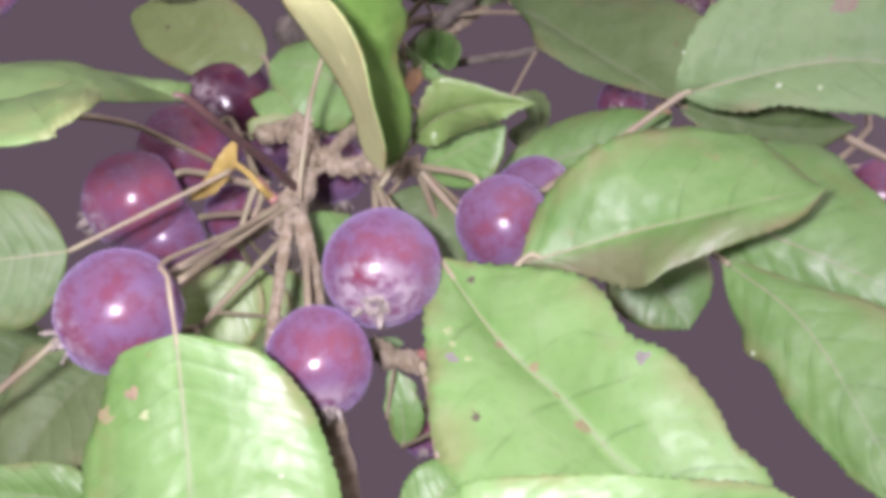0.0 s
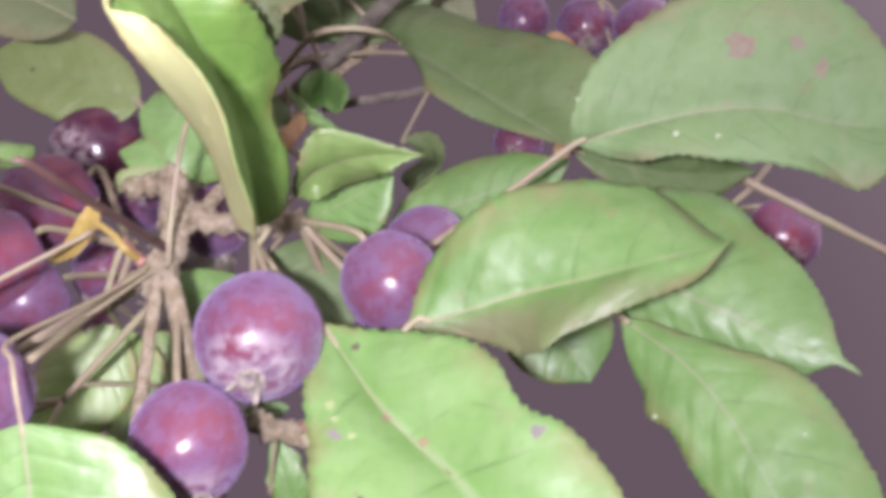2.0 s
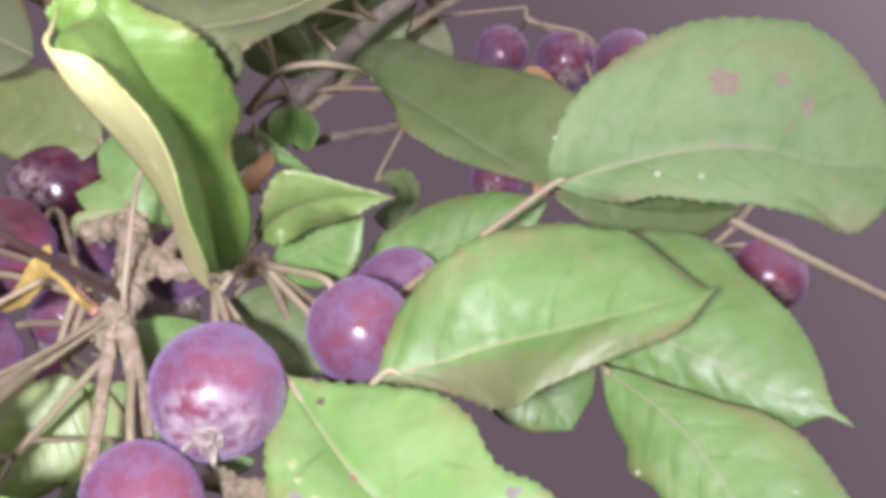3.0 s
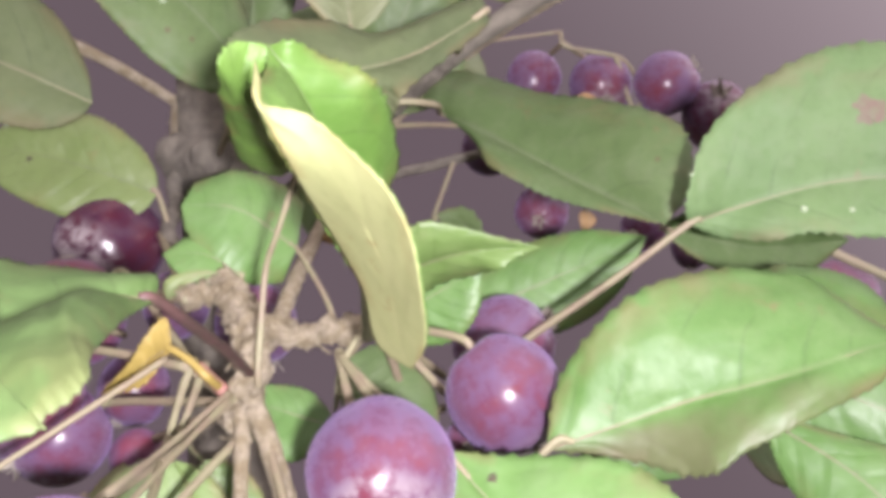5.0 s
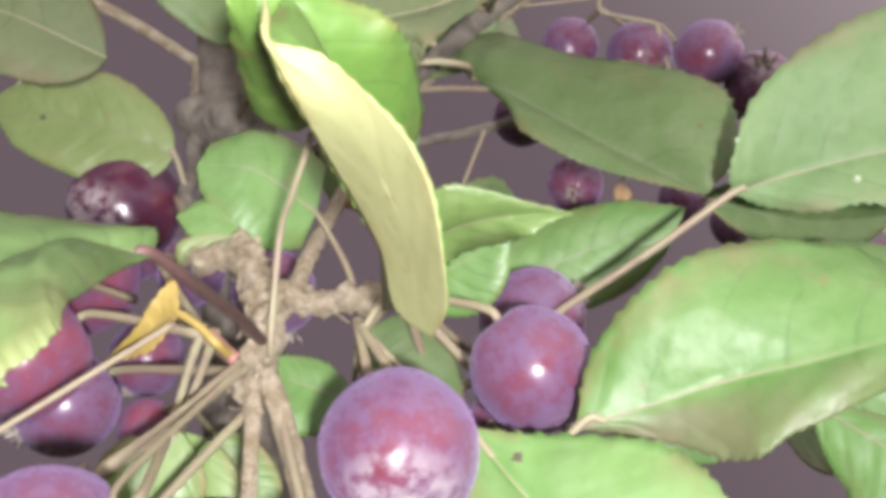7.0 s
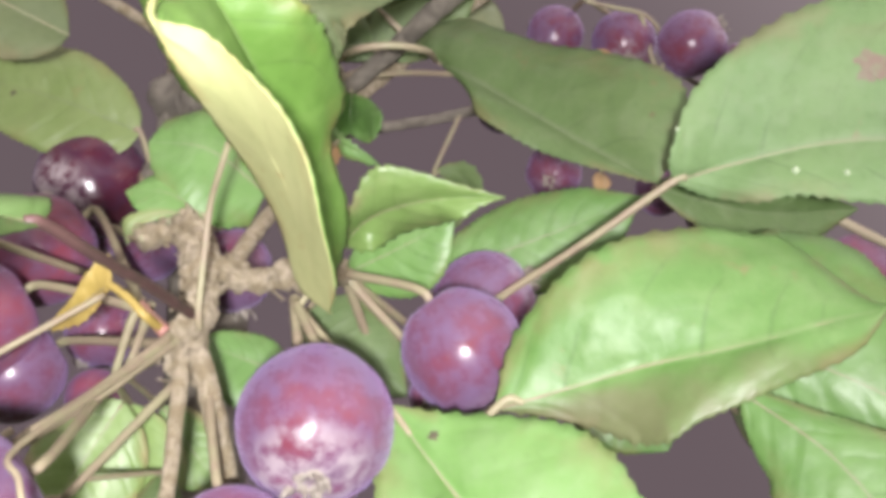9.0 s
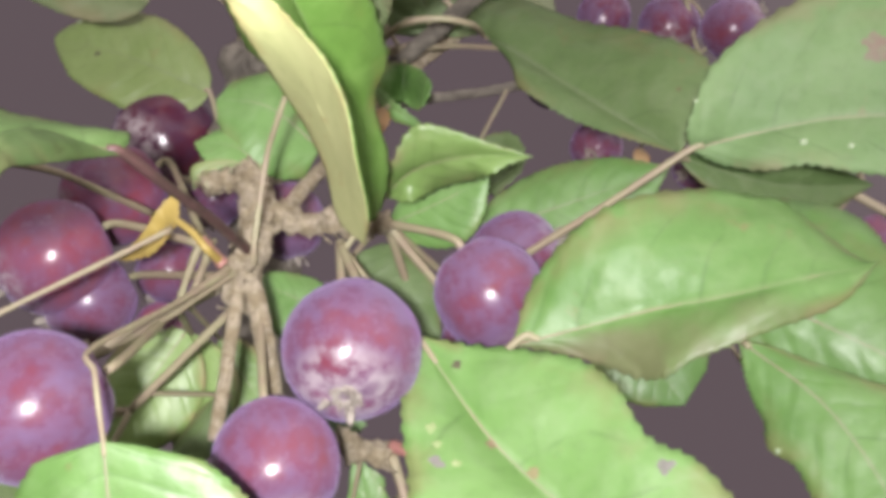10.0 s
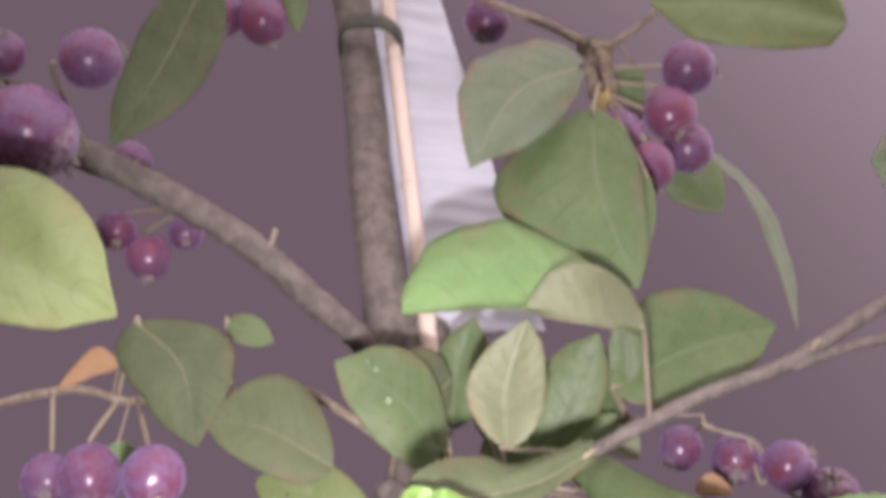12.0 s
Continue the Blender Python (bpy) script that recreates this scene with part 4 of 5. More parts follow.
draped_leaf("g", [(-0.0347, 0.3100, 1.6656), (-0.0291, 0.3060, 1.6564), (-0.0234, 0.3050, 1.6524), (-0.0177, 0.3080, 1.6498)],
            left=[(-0.0317, 0.3080, 1.6587), (-0.0278, 0.3070, 1.6529), (-0.0227, 0.3070, 1.6507)],
            right=[(-0.0305, 0.3060, 1.6600), (-0.0257, 0.3040, 1.6546), (-0.0213, 0.3050, 1.6519)],
            stem=[(-0.0343, 0.3207, 1.6593)], ruffle=0.4)
draped_leaf("o", [(-0.0288, 0.3060, 1.6555), (-0.0317, 0.3030, 1.6489), (-0.0343, 0.3030, 1.6446), (-0.0368, 0.3060, 1.6430)],
            left=[(-0.0310, 0.3060, 1.6545), (-0.0343, 0.3040, 1.6485), (-0.0373, 0.3050, 1.6443)],
            right=[(-0.0281, 0.3040, 1.6507), (-0.0303, 0.3010, 1.6445), (-0.0329, 0.3030, 1.6413)],
            stem=[(-0.0370, 0.3144, 1.6519)], ruffle=0.7)
draped_leaf("g", [(-0.0253, 0.3300, 1.6822), (-0.0258, 0.3350, 1.6786), (-0.0258, 0.3310, 1.6705)],
            left=[(-0.0299, 0.3250, 1.6788), (-0.0320, 0.3190, 1.6703), (-0.0303, 0.3250, 1.6662)],
            right=[(-0.0204, 0.3260, 1.6776), (-0.0172, 0.3200, 1.6693), (-0.0207, 0.3270, 1.6660)],
            stem=[(-0.0241, 0.3635, 1.6869)], ruffle=0.3, vault=0.05)
draped_leaf("m", [(-0.0013, 0.3640, 1.6743), (0.0064, 0.3620, 1.6721), (0.0088, 0.3610, 1.6639), (0.0002, 0.3640, 1.6567)],
            left=[(0.0036, 0.3640, 1.6702), (0.0051, 0.3630, 1.6652), (0.0002, 0.3640, 1.6632), (-0.0017, 0.3640, 1.6600)],
            right=[(0.0032, 0.3620, 1.6757), (0.0089, 0.3600, 1.6745), (0.0122, 0.3590, 1.6687), (0.0114, 0.3590, 1.6620), (0.0069, 0.3610, 1.6575), (0.0032, 0.3630, 1.6551)],
            stem=[(0.0078, 0.3692, 1.6961)], ruffle=0.3)
leaf("m", (-0.0403, 0.3263, 1.7088), (-0.0332, 0.3287, 1.7021), (-0.0191, 0.3317, 1.6938), (-0.0386, 0.3311, 1.6955), (-0.0244, 0.3262, 1.7088), stem=[(-0.0256, 0.3338, 1.6866)])
leaf("m", (-0.0198, 0.3390, 1.7000), (-0.0034, 0.3353, 1.7104), (0.0113, 0.3303, 1.7241), (0.0020, 0.3384, 1.7018), (-0.0125, 0.3328, 1.7172), stem=[(-0.0109, 0.3353, 1.6998)])
leaf("m", (-0.0384, 0.3136, 1.6648), (-0.0393, 0.3158, 1.6586), (-0.0409, 0.3186, 1.6509), (-0.0433, 0.3152, 1.6601), (-0.0344, 0.3164, 1.6570), stem=[(-0.0347, 0.3197, 1.6581)])
leaf("k", (-0.1026, 0.2414, 1.5736), (-0.1170, 0.2387, 1.5704), (-0.1353, 0.2346, 1.5661), (-0.1171, 0.2333, 1.5851), (-0.1143, 0.2442, 1.5553), stem=[], shape=(0.41, 0.72, 0.45, 0.05))
leaf("m", (-0.1154, 0.3119, 1.5641), (-0.1268, 0.3153, 1.5547), (-0.1442, 0.3189, 1.5292), (-0.1435, 0.3126, 1.5621), (-0.1104, 0.3117, 1.5384), stem=[(-0.0803, 0.2786, 1.5660)])
leaf("m", (-0.1338, 0.3185, 1.5721), (-0.1474, 0.3221, 1.5625), (-0.1627, 0.3243, 1.5458), (-0.1543, 0.3164, 1.5781), (-0.1389, 0.3253, 1.5432), stem=[(-0.0803, 0.2786, 1.5660)])
leaf("g", (-0.0992, 0.2801, 1.5198), (-0.1149, 0.2793, 1.5220), (-0.1393, 0.2786, 1.5241), (-0.1178, 0.2762, 1.5305), (-0.1162, 0.2841, 1.5088), stem=[(-0.0803, 0.2786, 1.5660)])
leaf("g", (-0.0279, 0.2960, 1.5394), (-0.0281, 0.2894, 1.5471), (-0.0315, 0.2849, 1.5594), (-0.0228, 0.2893, 1.5472), (-0.0321, 0.2889, 1.5484), stem=[(-0.0186, 0.2740, 1.5396)])
leaf("g", (-0.0227, 0.2544, 1.5117), (-0.0154, 0.2504, 1.5224), (-0.0095, 0.2534, 1.5301), (-0.0066, 0.2498, 1.5189), (-0.0230, 0.2515, 1.5248), stem=[(-0.0153, 0.2757, 1.5215)])
draped_leaf("k", [(-0.0636, 0.1929, 1.5885), (-0.0710, 0.1840, 1.5862), (-0.0800, 0.1760, 1.5800), (-0.0930, 0.1690, 1.5745), (-0.1080, 0.1650, 1.5700), (-0.1250, 0.1640, 1.5670)],
            left=[(-0.0642, 0.1948, 1.5928), (-0.0705, 0.1983, 1.5949), (-0.0757, 0.1973, 1.5955), (-0.0806, 0.1956, 1.5966), (-0.0880, 0.1925, 1.5970), (-0.1010, 0.1880, 1.5930), (-0.1150, 0.1780, 1.5810)],
            right=[(-0.0654, 0.1780, 1.5810), (-0.0649, 0.1530, 1.5688), (-0.0641, 0.1460, 1.5632), (-0.0678, 0.1450, 1.5602), (-0.0707, 0.1460, 1.5585), (-0.1000, 0.1480, 1.5560), (-0.1140, 0.1550, 1.5590)],
            stem=[(-0.0540, 0.2611, 1.5969), (-0.0565, 0.2330, 1.5930), (-0.0600, 0.2080, 1.5895)], ruffle=0.6, stem_radius=0.0011)
leaf("d", (-0.0912, 0.2903, 1.6762), (-0.1169, 0.2862, 1.6874), (-0.1403, 0.2872, 1.6898), (-0.1183, 0.2837, 1.7100), (-0.1119, 0.2865, 1.6706), stem=[])
leaf("d", (-0.1728, 0.2816, 1.7261), (-0.1521, 0.2839, 1.7093), (-0.1406, 0.2872, 1.6793), (-0.1708, 0.2818, 1.7046), (-0.1337, 0.2846, 1.7179), stem=[(-0.1800, 0.3020, 1.7041)])
leaf("v", (-0.2163, 0.1697, 1.6917), (-0.1669, 0.1652, 1.6777), (-0.1309, 0.1673, 1.6615), (-0.1683, 0.1682, 1.6589), (-0.1544, 0.1579, 1.6978), stem=[])
leaf("d", (-0.1617, 0.2318, 1.8632), (-0.1754, 0.2455, 1.8254), (-0.1907, 0.2550, 1.7887), (-0.1910, 0.2437, 1.8199), (-0.1568, 0.2490, 1.8264), stem=[(-0.1772, 0.2484, 1.8921)])
leaf("g", (0.0135, 0.2511, 1.7154), (-0.0223, 0.2334, 1.7113), (-0.0644, 0.2239, 1.7006), (-0.0373, 0.2355, 1.7476), (-0.0160, 0.2272, 1.7072), stem=[(0.0190, 0.2857, 1.6992), (0.0157, 0.2642, 1.7109)], shape=(0.5, 0.42, 0.4, 1.0))
leaf("u", (0.0139, 0.2514, 1.7145), (-0.0060, 0.2313, 1.7067), (-0.0267, 0.2275, 1.7064), (-0.0079, 0.2286, 1.7035), (-0.0021, 0.2253, 1.7231), stem=[], shape=(0.5, 0.5, 0.5))
leaf("u", (-0.0296, 0.2556, 1.6713), (-0.0309, 0.2395, 1.6841), (-0.0251, 0.2253, 1.7021), (-0.0436, 0.2429, 1.6852), (-0.0178, 0.2406, 1.6916), stem=[(-0.0001, 0.2947, 1.6902)])
leaf("m", (-0.0523, 0.2965, 1.6854), (-0.0712, 0.2811, 1.7012), (-0.0936, 0.2742, 1.7098), (-0.0713, 0.2791, 1.7226), (-0.0736, 0.2857, 1.6834), stem=[(-0.0641, 0.3320, 1.6824)])
leaf("m", (-0.0180, 0.3082, 1.6953), (-0.0086, 0.2960, 1.7129), (0.0008, 0.2848, 1.7334), (0.0058, 0.2950, 1.7156), (-0.0205, 0.2943, 1.7230), stem=[(-0.0105, 0.3123, 1.6893)], shape=(0.41, 0.72, 0.45, 0.06))
leaf("m", (-0.0528, 0.3175, 1.7067), (-0.0516, 0.3052, 1.7247), (-0.0462, 0.2944, 1.7438), (-0.0388, 0.3002, 1.7277), (-0.0619, 0.3055, 1.7291), stem=[(-0.0641, 0.3320, 1.6824)], shape=(0.41, 0.72, 0.45, 0.06))
leaf("m", (0.0085, 0.3191, 1.7284), (0.0389, 0.3211, 1.7492), (0.0752, 0.3248, 1.7654), (0.0493, 0.3219, 1.7312), (0.0296, 0.3126, 1.7727), stem=[(0.0175, 0.3402, 1.7230)], shape=(0.41, 0.72, 0.45, 0.06))
leaf("m", (0.0110, 0.3230, 1.7282), (0.0137, 0.3152, 1.7392), (0.0108, 0.3059, 1.7542), (0.0225, 0.3150, 1.7396), (0.0049, 0.3154, 1.7387), stem=[(0.0183, 0.3400, 1.7236)], shape=(0.41, 0.72, 0.45, 0.06))
draped_leaf("d", [(-0.0030, 0.2360, 1.6634), (-0.0207, 0.2260, 1.6472), (-0.0370, 0.2170, 1.6386), (-0.0466, 0.2100, 1.6362), (-0.0543, 0.2050, 1.6349)],
            right=[(-0.0041, 0.2355, 1.6591), (-0.0156, 0.2265, 1.6458), (-0.0237, 0.2180, 1.6346), (-0.0251, 0.2240, 1.6339), (-0.0280, 0.2280, 1.6316), (-0.0372, 0.2260, 1.6298), (-0.0470, 0.2180, 1.6291), (-0.0529, 0.2090, 1.6326)],
            left=[(-0.0036, 0.2380, 1.6678), (-0.0090, 0.2360, 1.6652), (-0.0179, 0.2320, 1.6590), (-0.0273, 0.2280, 1.6537), (-0.0358, 0.2240, 1.6539), (-0.0452, 0.2150, 1.6485), (-0.0509, 0.2080, 1.6421), (-0.0536, 0.2050, 1.6373)],
            stem=[(-0.0001, 0.2947, 1.6902), (-0.0040, 0.2600, 1.6720)], ruffle=0.4)
leaf("f", (-0.0078, 0.2296, 1.8164), (-0.0331, 0.2253, 1.7967), (-0.0478, 0.2293, 1.7646), (-0.0433, 0.2208, 1.8144), (-0.0202, 0.2321, 1.7832), stem=[(0.0019, 0.2839, 1.8516), (-0.0032, 0.2582, 1.8433)], shape=(0.5, 0.5, 0.5, 1.0), left_widths=(0.55, 0.73, 0.90, 0.94, 0.99, 1.01, 1.03, 1.07, 0.98, 0.92, 0.71, 0.41, 0.16), right_widths=(0.07, 0.20, 0.38, 0.58, 0.73, 0.84, 0.89, 0.86, 0.76, 0.57, 0.33, 0.16, 0.06))
leaf("m", (-0.0048, 0.2427, 1.8067), (-0.0021, 0.2459, 1.7717), (0.0123, 0.2524, 1.7327), (-0.0411, 0.2487, 1.7745), (0.0166, 0.2492, 1.7625), stem=[(0.0019, 0.2839, 1.8516), (-0.0018, 0.2611, 1.8353)])
leaf("m", (0.0148, 0.2524, 1.7856), (0.0119, 0.2568, 1.7628), (0.0092, 0.2613, 1.7398), (-0.0012, 0.2593, 1.7664), (0.0181, 0.2582, 1.7590), stem=[(0.0019, 0.2839, 1.8516)])
leaf("v", (0.0722, 0.1812, 1.7915), (0.0422, 0.1788, 1.7981), (0.0100, 0.1823, 1.7992), (0.0422, 0.1691, 1.8249), (0.0439, 0.1849, 1.7815), stem=[], right_widths=(0.25, 0.51, 0.62, 0.73, 0.84, 0.90, 0.93, 0.92, 0.85, 0.76, 0.53, 0.28, 0.10))
leaf("f", (0.0985, 0.1823, 1.7359), (0.0857, 0.1825, 1.7354), (0.0729, 0.1824, 1.7358), (0.0862, 0.1777, 1.7487), (0.0852, 0.1872, 1.7225), stem=[(0.1157, 0.2790, 1.7373)])
leaf("f", (0.0370, 0.2968, 1.8423), (0.0690, 0.3088, 1.8122), (0.0827, 0.3221, 1.7623), (0.0668, 0.3078, 1.8100), (0.0749, 0.3138, 1.8167), stem=[(0.0019, 0.2839, 1.8516)], shape=(0.5, 0.6, 0.4, 0.3))
leaf("u", (0.0080, 0.3880, 1.7498), (0.0165, 0.3904, 1.7431), (0.0256, 0.3938, 1.7337), (0.0250, 0.3893, 1.7462), (0.0085, 0.3919, 1.7389), stem=[(0.0531, 0.3832, 1.7523)])
leaf("m", (0.0148, 0.2930, 1.8791), (0.0139, 0.2967, 1.8689), (0.0192, 0.3026, 1.8528), (0.0064, 0.2968, 1.8687), (0.0201, 0.2966, 1.8691), stem=[(0.0059, 0.2819, 1.8799)])
leaf("m", (0.0315, 0.3156, 1.8433), (0.0439, 0.3190, 1.8339), (0.0562, 0.3237, 1.8210), (0.0343, 0.3219, 1.8262), (0.0537, 0.3162, 1.8416), stem=[(0.0019, 0.2839, 1.8516)])
leaf("m", (-0.1361, 0.2578, 1.8968), (-0.1320, 0.2634, 1.8816), (-0.1309, 0.2689, 1.8665), (-0.1395, 0.2635, 1.8814), (-0.1282, 0.2633, 1.8817), stem=[(-0.1471, 0.2551, 1.9043)])
leaf("m", (-0.1482, 0.3126, 1.7462), (-0.1374, 0.3136, 1.7435), (-0.1276, 0.3151, 1.7396), (-0.1378, 0.3160, 1.7369), (-0.1368, 0.3116, 1.7490), stem=[(-0.1429, 0.3243, 1.7200)])
leaf("p", (-0.1732, 0.2968, 1.6844), (-0.1722, 0.2982, 1.6806), (-0.1705, 0.3006, 1.6740), (-0.1776, 0.2990, 1.6784), (-0.1658, 0.2991, 1.6781), stem=[(-0.1754, 0.3032, 1.7037)])
leaf("o", (-0.1772, 0.2869, 1.7118), (-0.1859, 0.2870, 1.7113), (-0.1994, 0.2909, 1.7006), (-0.1866, 0.2852, 1.7163), (-0.1851, 0.2888, 1.7063), stem=[(-0.1817, 0.3016, 1.7043)])
draped_leaf("w", [(-0.0688, 0.2545, 1.6012), (-0.0730, 0.2590, 1.6010), (-0.0782, 0.2635, 1.5985), (-0.0844, 0.2684, 1.5969)],
            right=[(-0.0705, 0.2560, 1.5996), (-0.0742, 0.2590, 1.5961), (-0.0796, 0.2640, 1.5960)],
            left=[(-0.0701, 0.2550, 1.6075), (-0.0742, 0.2570, 1.6040), (-0.0778, 0.2610, 1.6005)],
            stem=[(-0.0597, 0.2587, 1.5939), (-0.0620, 0.2530, 1.5948), (-0.0650, 0.2535, 1.5982)], ruffle=1.0, stem_radius=0.0009)
draped_leaf("t", [(-0.0602, 0.2786, 1.6258), (-0.0660, 0.2790, 1.6258), (-0.0710, 0.2795, 1.6232), (-0.0722, 0.2800, 1.6190)],
            right=[(-0.0660, 0.2792, 1.6246), (-0.0690, 0.2795, 1.6215)],
            left=[(-0.0662, 0.2790, 1.6268), (-0.0728, 0.2795, 1.6248)],
            stem=[(-0.0603, 0.2836, 1.6246)], ruffle=0.3, teeth=0.0002)
leaf("w", (0.0035, 0.2789, 1.8494), (-0.0002, 0.2784, 1.8402), (-0.0063, 0.2811, 1.8329), (-0.0031, 0.2779, 1.8418), (0.0022, 0.2793, 1.8380), stem=[(0.0019, 0.2839, 1.8516)])
leaf("o", (0.0454, 0.3643, 1.7096), (0.0523, 0.3636, 1.7115), (0.0614, 0.3647, 1.7084), (0.0512, 0.3654, 1.7065), (0.0527, 0.3623, 1.7152), stem=[])
leaf("u", (-0.2561, 0.2490, 1.8159), (-0.2316, 0.2508, 1.8110), (-0.2112, 0.2544, 1.8011), (-0.2303, 0.2495, 1.8145), (-0.2321, 0.2522, 1.8071), stem=[(-0.2202, 0.2727, 1.8034)])


# ---- fruit ----
def apple_data(radius, seed):
    rows, sides = 26, 36
    verts, faces = [], []
    for k in range(rows + 1):
        th = math.pi * k / rows
        for j in range(sides):
            a = 2 * math.pi * j / sides
            way = Vector((math.sin(th) * math.cos(a), math.sin(th) * math.sin(a), math.cos(th)))
            r = radius * (1 + 0.035 * noise.noise(way * 1.3 + Vector((seed, 0, 0))) + 0.012 * math.cos(5 * a) * (0.5 - 0.5 * way.z) ** 2)
            p = way * r
            rho = math.hypot(p.x, p.y) / radius
            p.z = p.z * 1.05 - 0.17 * radius * math.exp(-(rho / 0.24) ** 2) * (1 if way.z > 0 else 0) + 0.10 * radius * math.exp(-(rho / 0.2) ** 2) * (1 if way.z < 0 else 0)
            verts.append(p)
        if k:
            o = (k - 1) * sides
            faces += [(o + j, o + sides + j, o + sides + (j + 1) % sides, o + (j + 1) % sides) for j in range(sides)]
    return verts, faces


def calyx_data(radius, seed):
    """Dried remains of the flower at the fruit's end: a crown of ragged sepals round a tuft, down its own z."""
    rnd = random.Random(seed)
    z0, s = -0.97 * radius, radius * 0.23
    verts, faces = [], []

    # the low ring that the sepals stand on
    o, sides = 0, 24
    for q, z in ((1.25, 0.34), (0.95, -0.10), (0.55, -0.16), (0.25, 0.06)):
        for j in range(sides):
            a = 2 * math.pi * j / sides
            r = s * q * (1 + 0.14 * noise.noise(Vector((math.cos(a) * 2, math.sin(a) * 2, seed))))
            verts.append(Vector((math.cos(a) * r, math.sin(a) * r, z0 + z * s)))
    for k in range(3):
        p = o + k * sides
        faces += [(p + j, p + sides + j, p + sides + (j + 1) % sides, p + (j + 1) % sides) for j in range(sides)]
    faces.append(tuple(o + 3 * sides + j for j in range(sides)))

    def strip(way, length, width, rise, curl):
        """One withered tongue that leaves the crown outwards and down."""
        out = Vector((math.cos(way), math.sin(way), 0))
        along = Vector((-math.sin(way), math.cos(way), 0))
        o, steps = len(verts), 5
        for back in (0, 1):
            for k in range(steps + 1):
                q = k / steps
                c = out * (s * 0.55 + length * (q - curl * q * q)) + Vector((0, 0, z0 + 0.10 * s - rise * q * (1.2 - 0.5 * curl * q)))
                w = width * (1 - q) ** 0.6 * (0.85 + 0.4 * noise.noise(Vector((q * 3, way * 4, seed))))
                for e in (-1, 0, 1):
                    verts.append(c + along * (w * e) + out * (0.10 * s * (back + (0.8 if e else 0) * (1 - q))) + Vector((0, 0, 0.10 * s * back)))
        n = 3 * (steps + 1)
        for k in range(steps):
            for e in range(2):
                p = o + k * 3 + e
                faces.append((p, p + 1, p + 4, p + 3))
                faces.append((n + p + 3, n + p + 4, n + p + 1, n + p))
            p = o + k * 3
            faces.append((p + 3, n + p + 3, n + p, p))
            faces.append((p + 2, n + p + 2, n + p + 5, p + 5))
        root = 2 * sides + int(way / 6.2832 % 1 * sides) % sides
        faces.append((root, o + 1, o))

    turn = rnd.uniform(0, 6.28)
    for k in range(5):
        strip(turn + k * 1.2566 + rnd.uniform(-0.2, 0.2), s * rnd.uniform(0.7, 1.2), s * 0.42, s * rnd.uniform(0.7, 1.5), rnd.uniform(0.1, 0.8))
    for k in range(9):
        strip(rnd.uniform(0, 6.28), -s * rnd.uniform(0.1, 0.5), s * 0.13, s * rnd.uniform(0.6, 1.3), rnd.uniform(0.0, 0.4))
    return verts, faces


fruit_count = 0


def crab_apple(centre, radius, calyx_way, stem_from, skin="bloomed"):
    global fruit_count
    fruit_count += 1
    c, down = Vector(centre), Vector(calyx_way).normalized()
    ob = new("crab_apple")
    ob.location = c
    words = {"bloomed": "ripe purple crab apple with a waxy violet bloom on its stalk", "ripe": "ripe red-purple crab apple hanging on its stalk", "dark": "dark glossy maroon crab apple hanging on its stalk"}
    tagged(ob, words[skin], "crab apple", "crab apples on the tree")
    turn = (-down).to_track_quat("Z", "Y").to_matrix().to_4x4()
    v, f = apple_data(radius, fruit_count * 3.7)
    flesh = mesh_object("skin", v, f, [SKIN[skin]])
    flesh.parent, flesh.matrix_local = ob, turn
    v, f = calyx_data(radius, fruit_count)
    cal = mesh_object("calyx", v, f, [CALYX])
    cal.parent, cal.matrix_local = ob, turn
    tagged(cal, "dried pale calyx")
    top, far = -down * (radius * 0.80), Vector(stem_from) - c
    bow = top + -down * min(radius * 0.45, far.length * 0.25)
    v, f = tube_data([top, bow, far], 0.00085, 9, 20, 1.2, 0.06)
    st = mesh_object("stalk", v, f, [STALK])
    st.parent = ob
    tagged(st, "thin woody stalk")
    return ob


crab_apple((-0.0306, 0.2492, 1.5733), 0.0138, (-0.03, -0.54, -0.84), (-0.0361, 0.2720, 1.6036))
crab_apple((-0.0025, 0.2697, 1.5920), 0.0122, (0.59, 0.21, -0.78), (-0.0267, 0.2809, 1.6125))
crab_apple((0.0059, 0.3102, 1.6146), 0.0125, (0.89, -0.20, 0.41), (-0.0267, 0.2809, 1.6125))
crab_apple((-0.0434, 0.2456, 1.5499), 0.0121, (0.25, -0.11, -0.96), (-0.0510, 0.2608, 1.5827))
crab_apple((0.1268, 0.3698, 1.6417), 0.0123, (-0.29, -0.41, -0.87), (0.1077, 0.3776, 1.6533), "ripe")
crab_apple((-0.0837, 0.2269, 1.5556), 0.0132, (-0.80, -0.19, -0.56), (-0.0715, 0.2742, 1.5886))
crab_apple((-0.1037, 0.2833, 1.6026), 0.0133, (-0.81, -0.12, -0.57), (-0.0662, 0.2665, 1.6007), "ripe")
crab_apple((-0.0989, 0.3076, 1.6284), 0.0134, (-0.81, -0.04, -0.59), (-0.0643, 0.2663, 1.5987), "ripe")
crab_apple((-0.0936, 0.3319, 1.6564), 0.0146, (-0.54, -0.56, -0.63), (-0.0676, 0.2749, 1.6184), "dark")
crab_apple((-0.0935, 0.3440, 1.6497), 0.0090, (0.33, -0.86, -0.39), (-0.0676, 0.2749, 1.6184))
crab_apple((-0.0743, 0.3158, 1.6323), 0.0082, (-0.21, 0.32, -0.92), (-0.0570, 0.2773, 1.6173))
crab_apple((-0.0550, 0.3178, 1.6268), 0.0103, (0.26, 0.38, -0.89), (-0.0551, 0.2712, 1.6104))
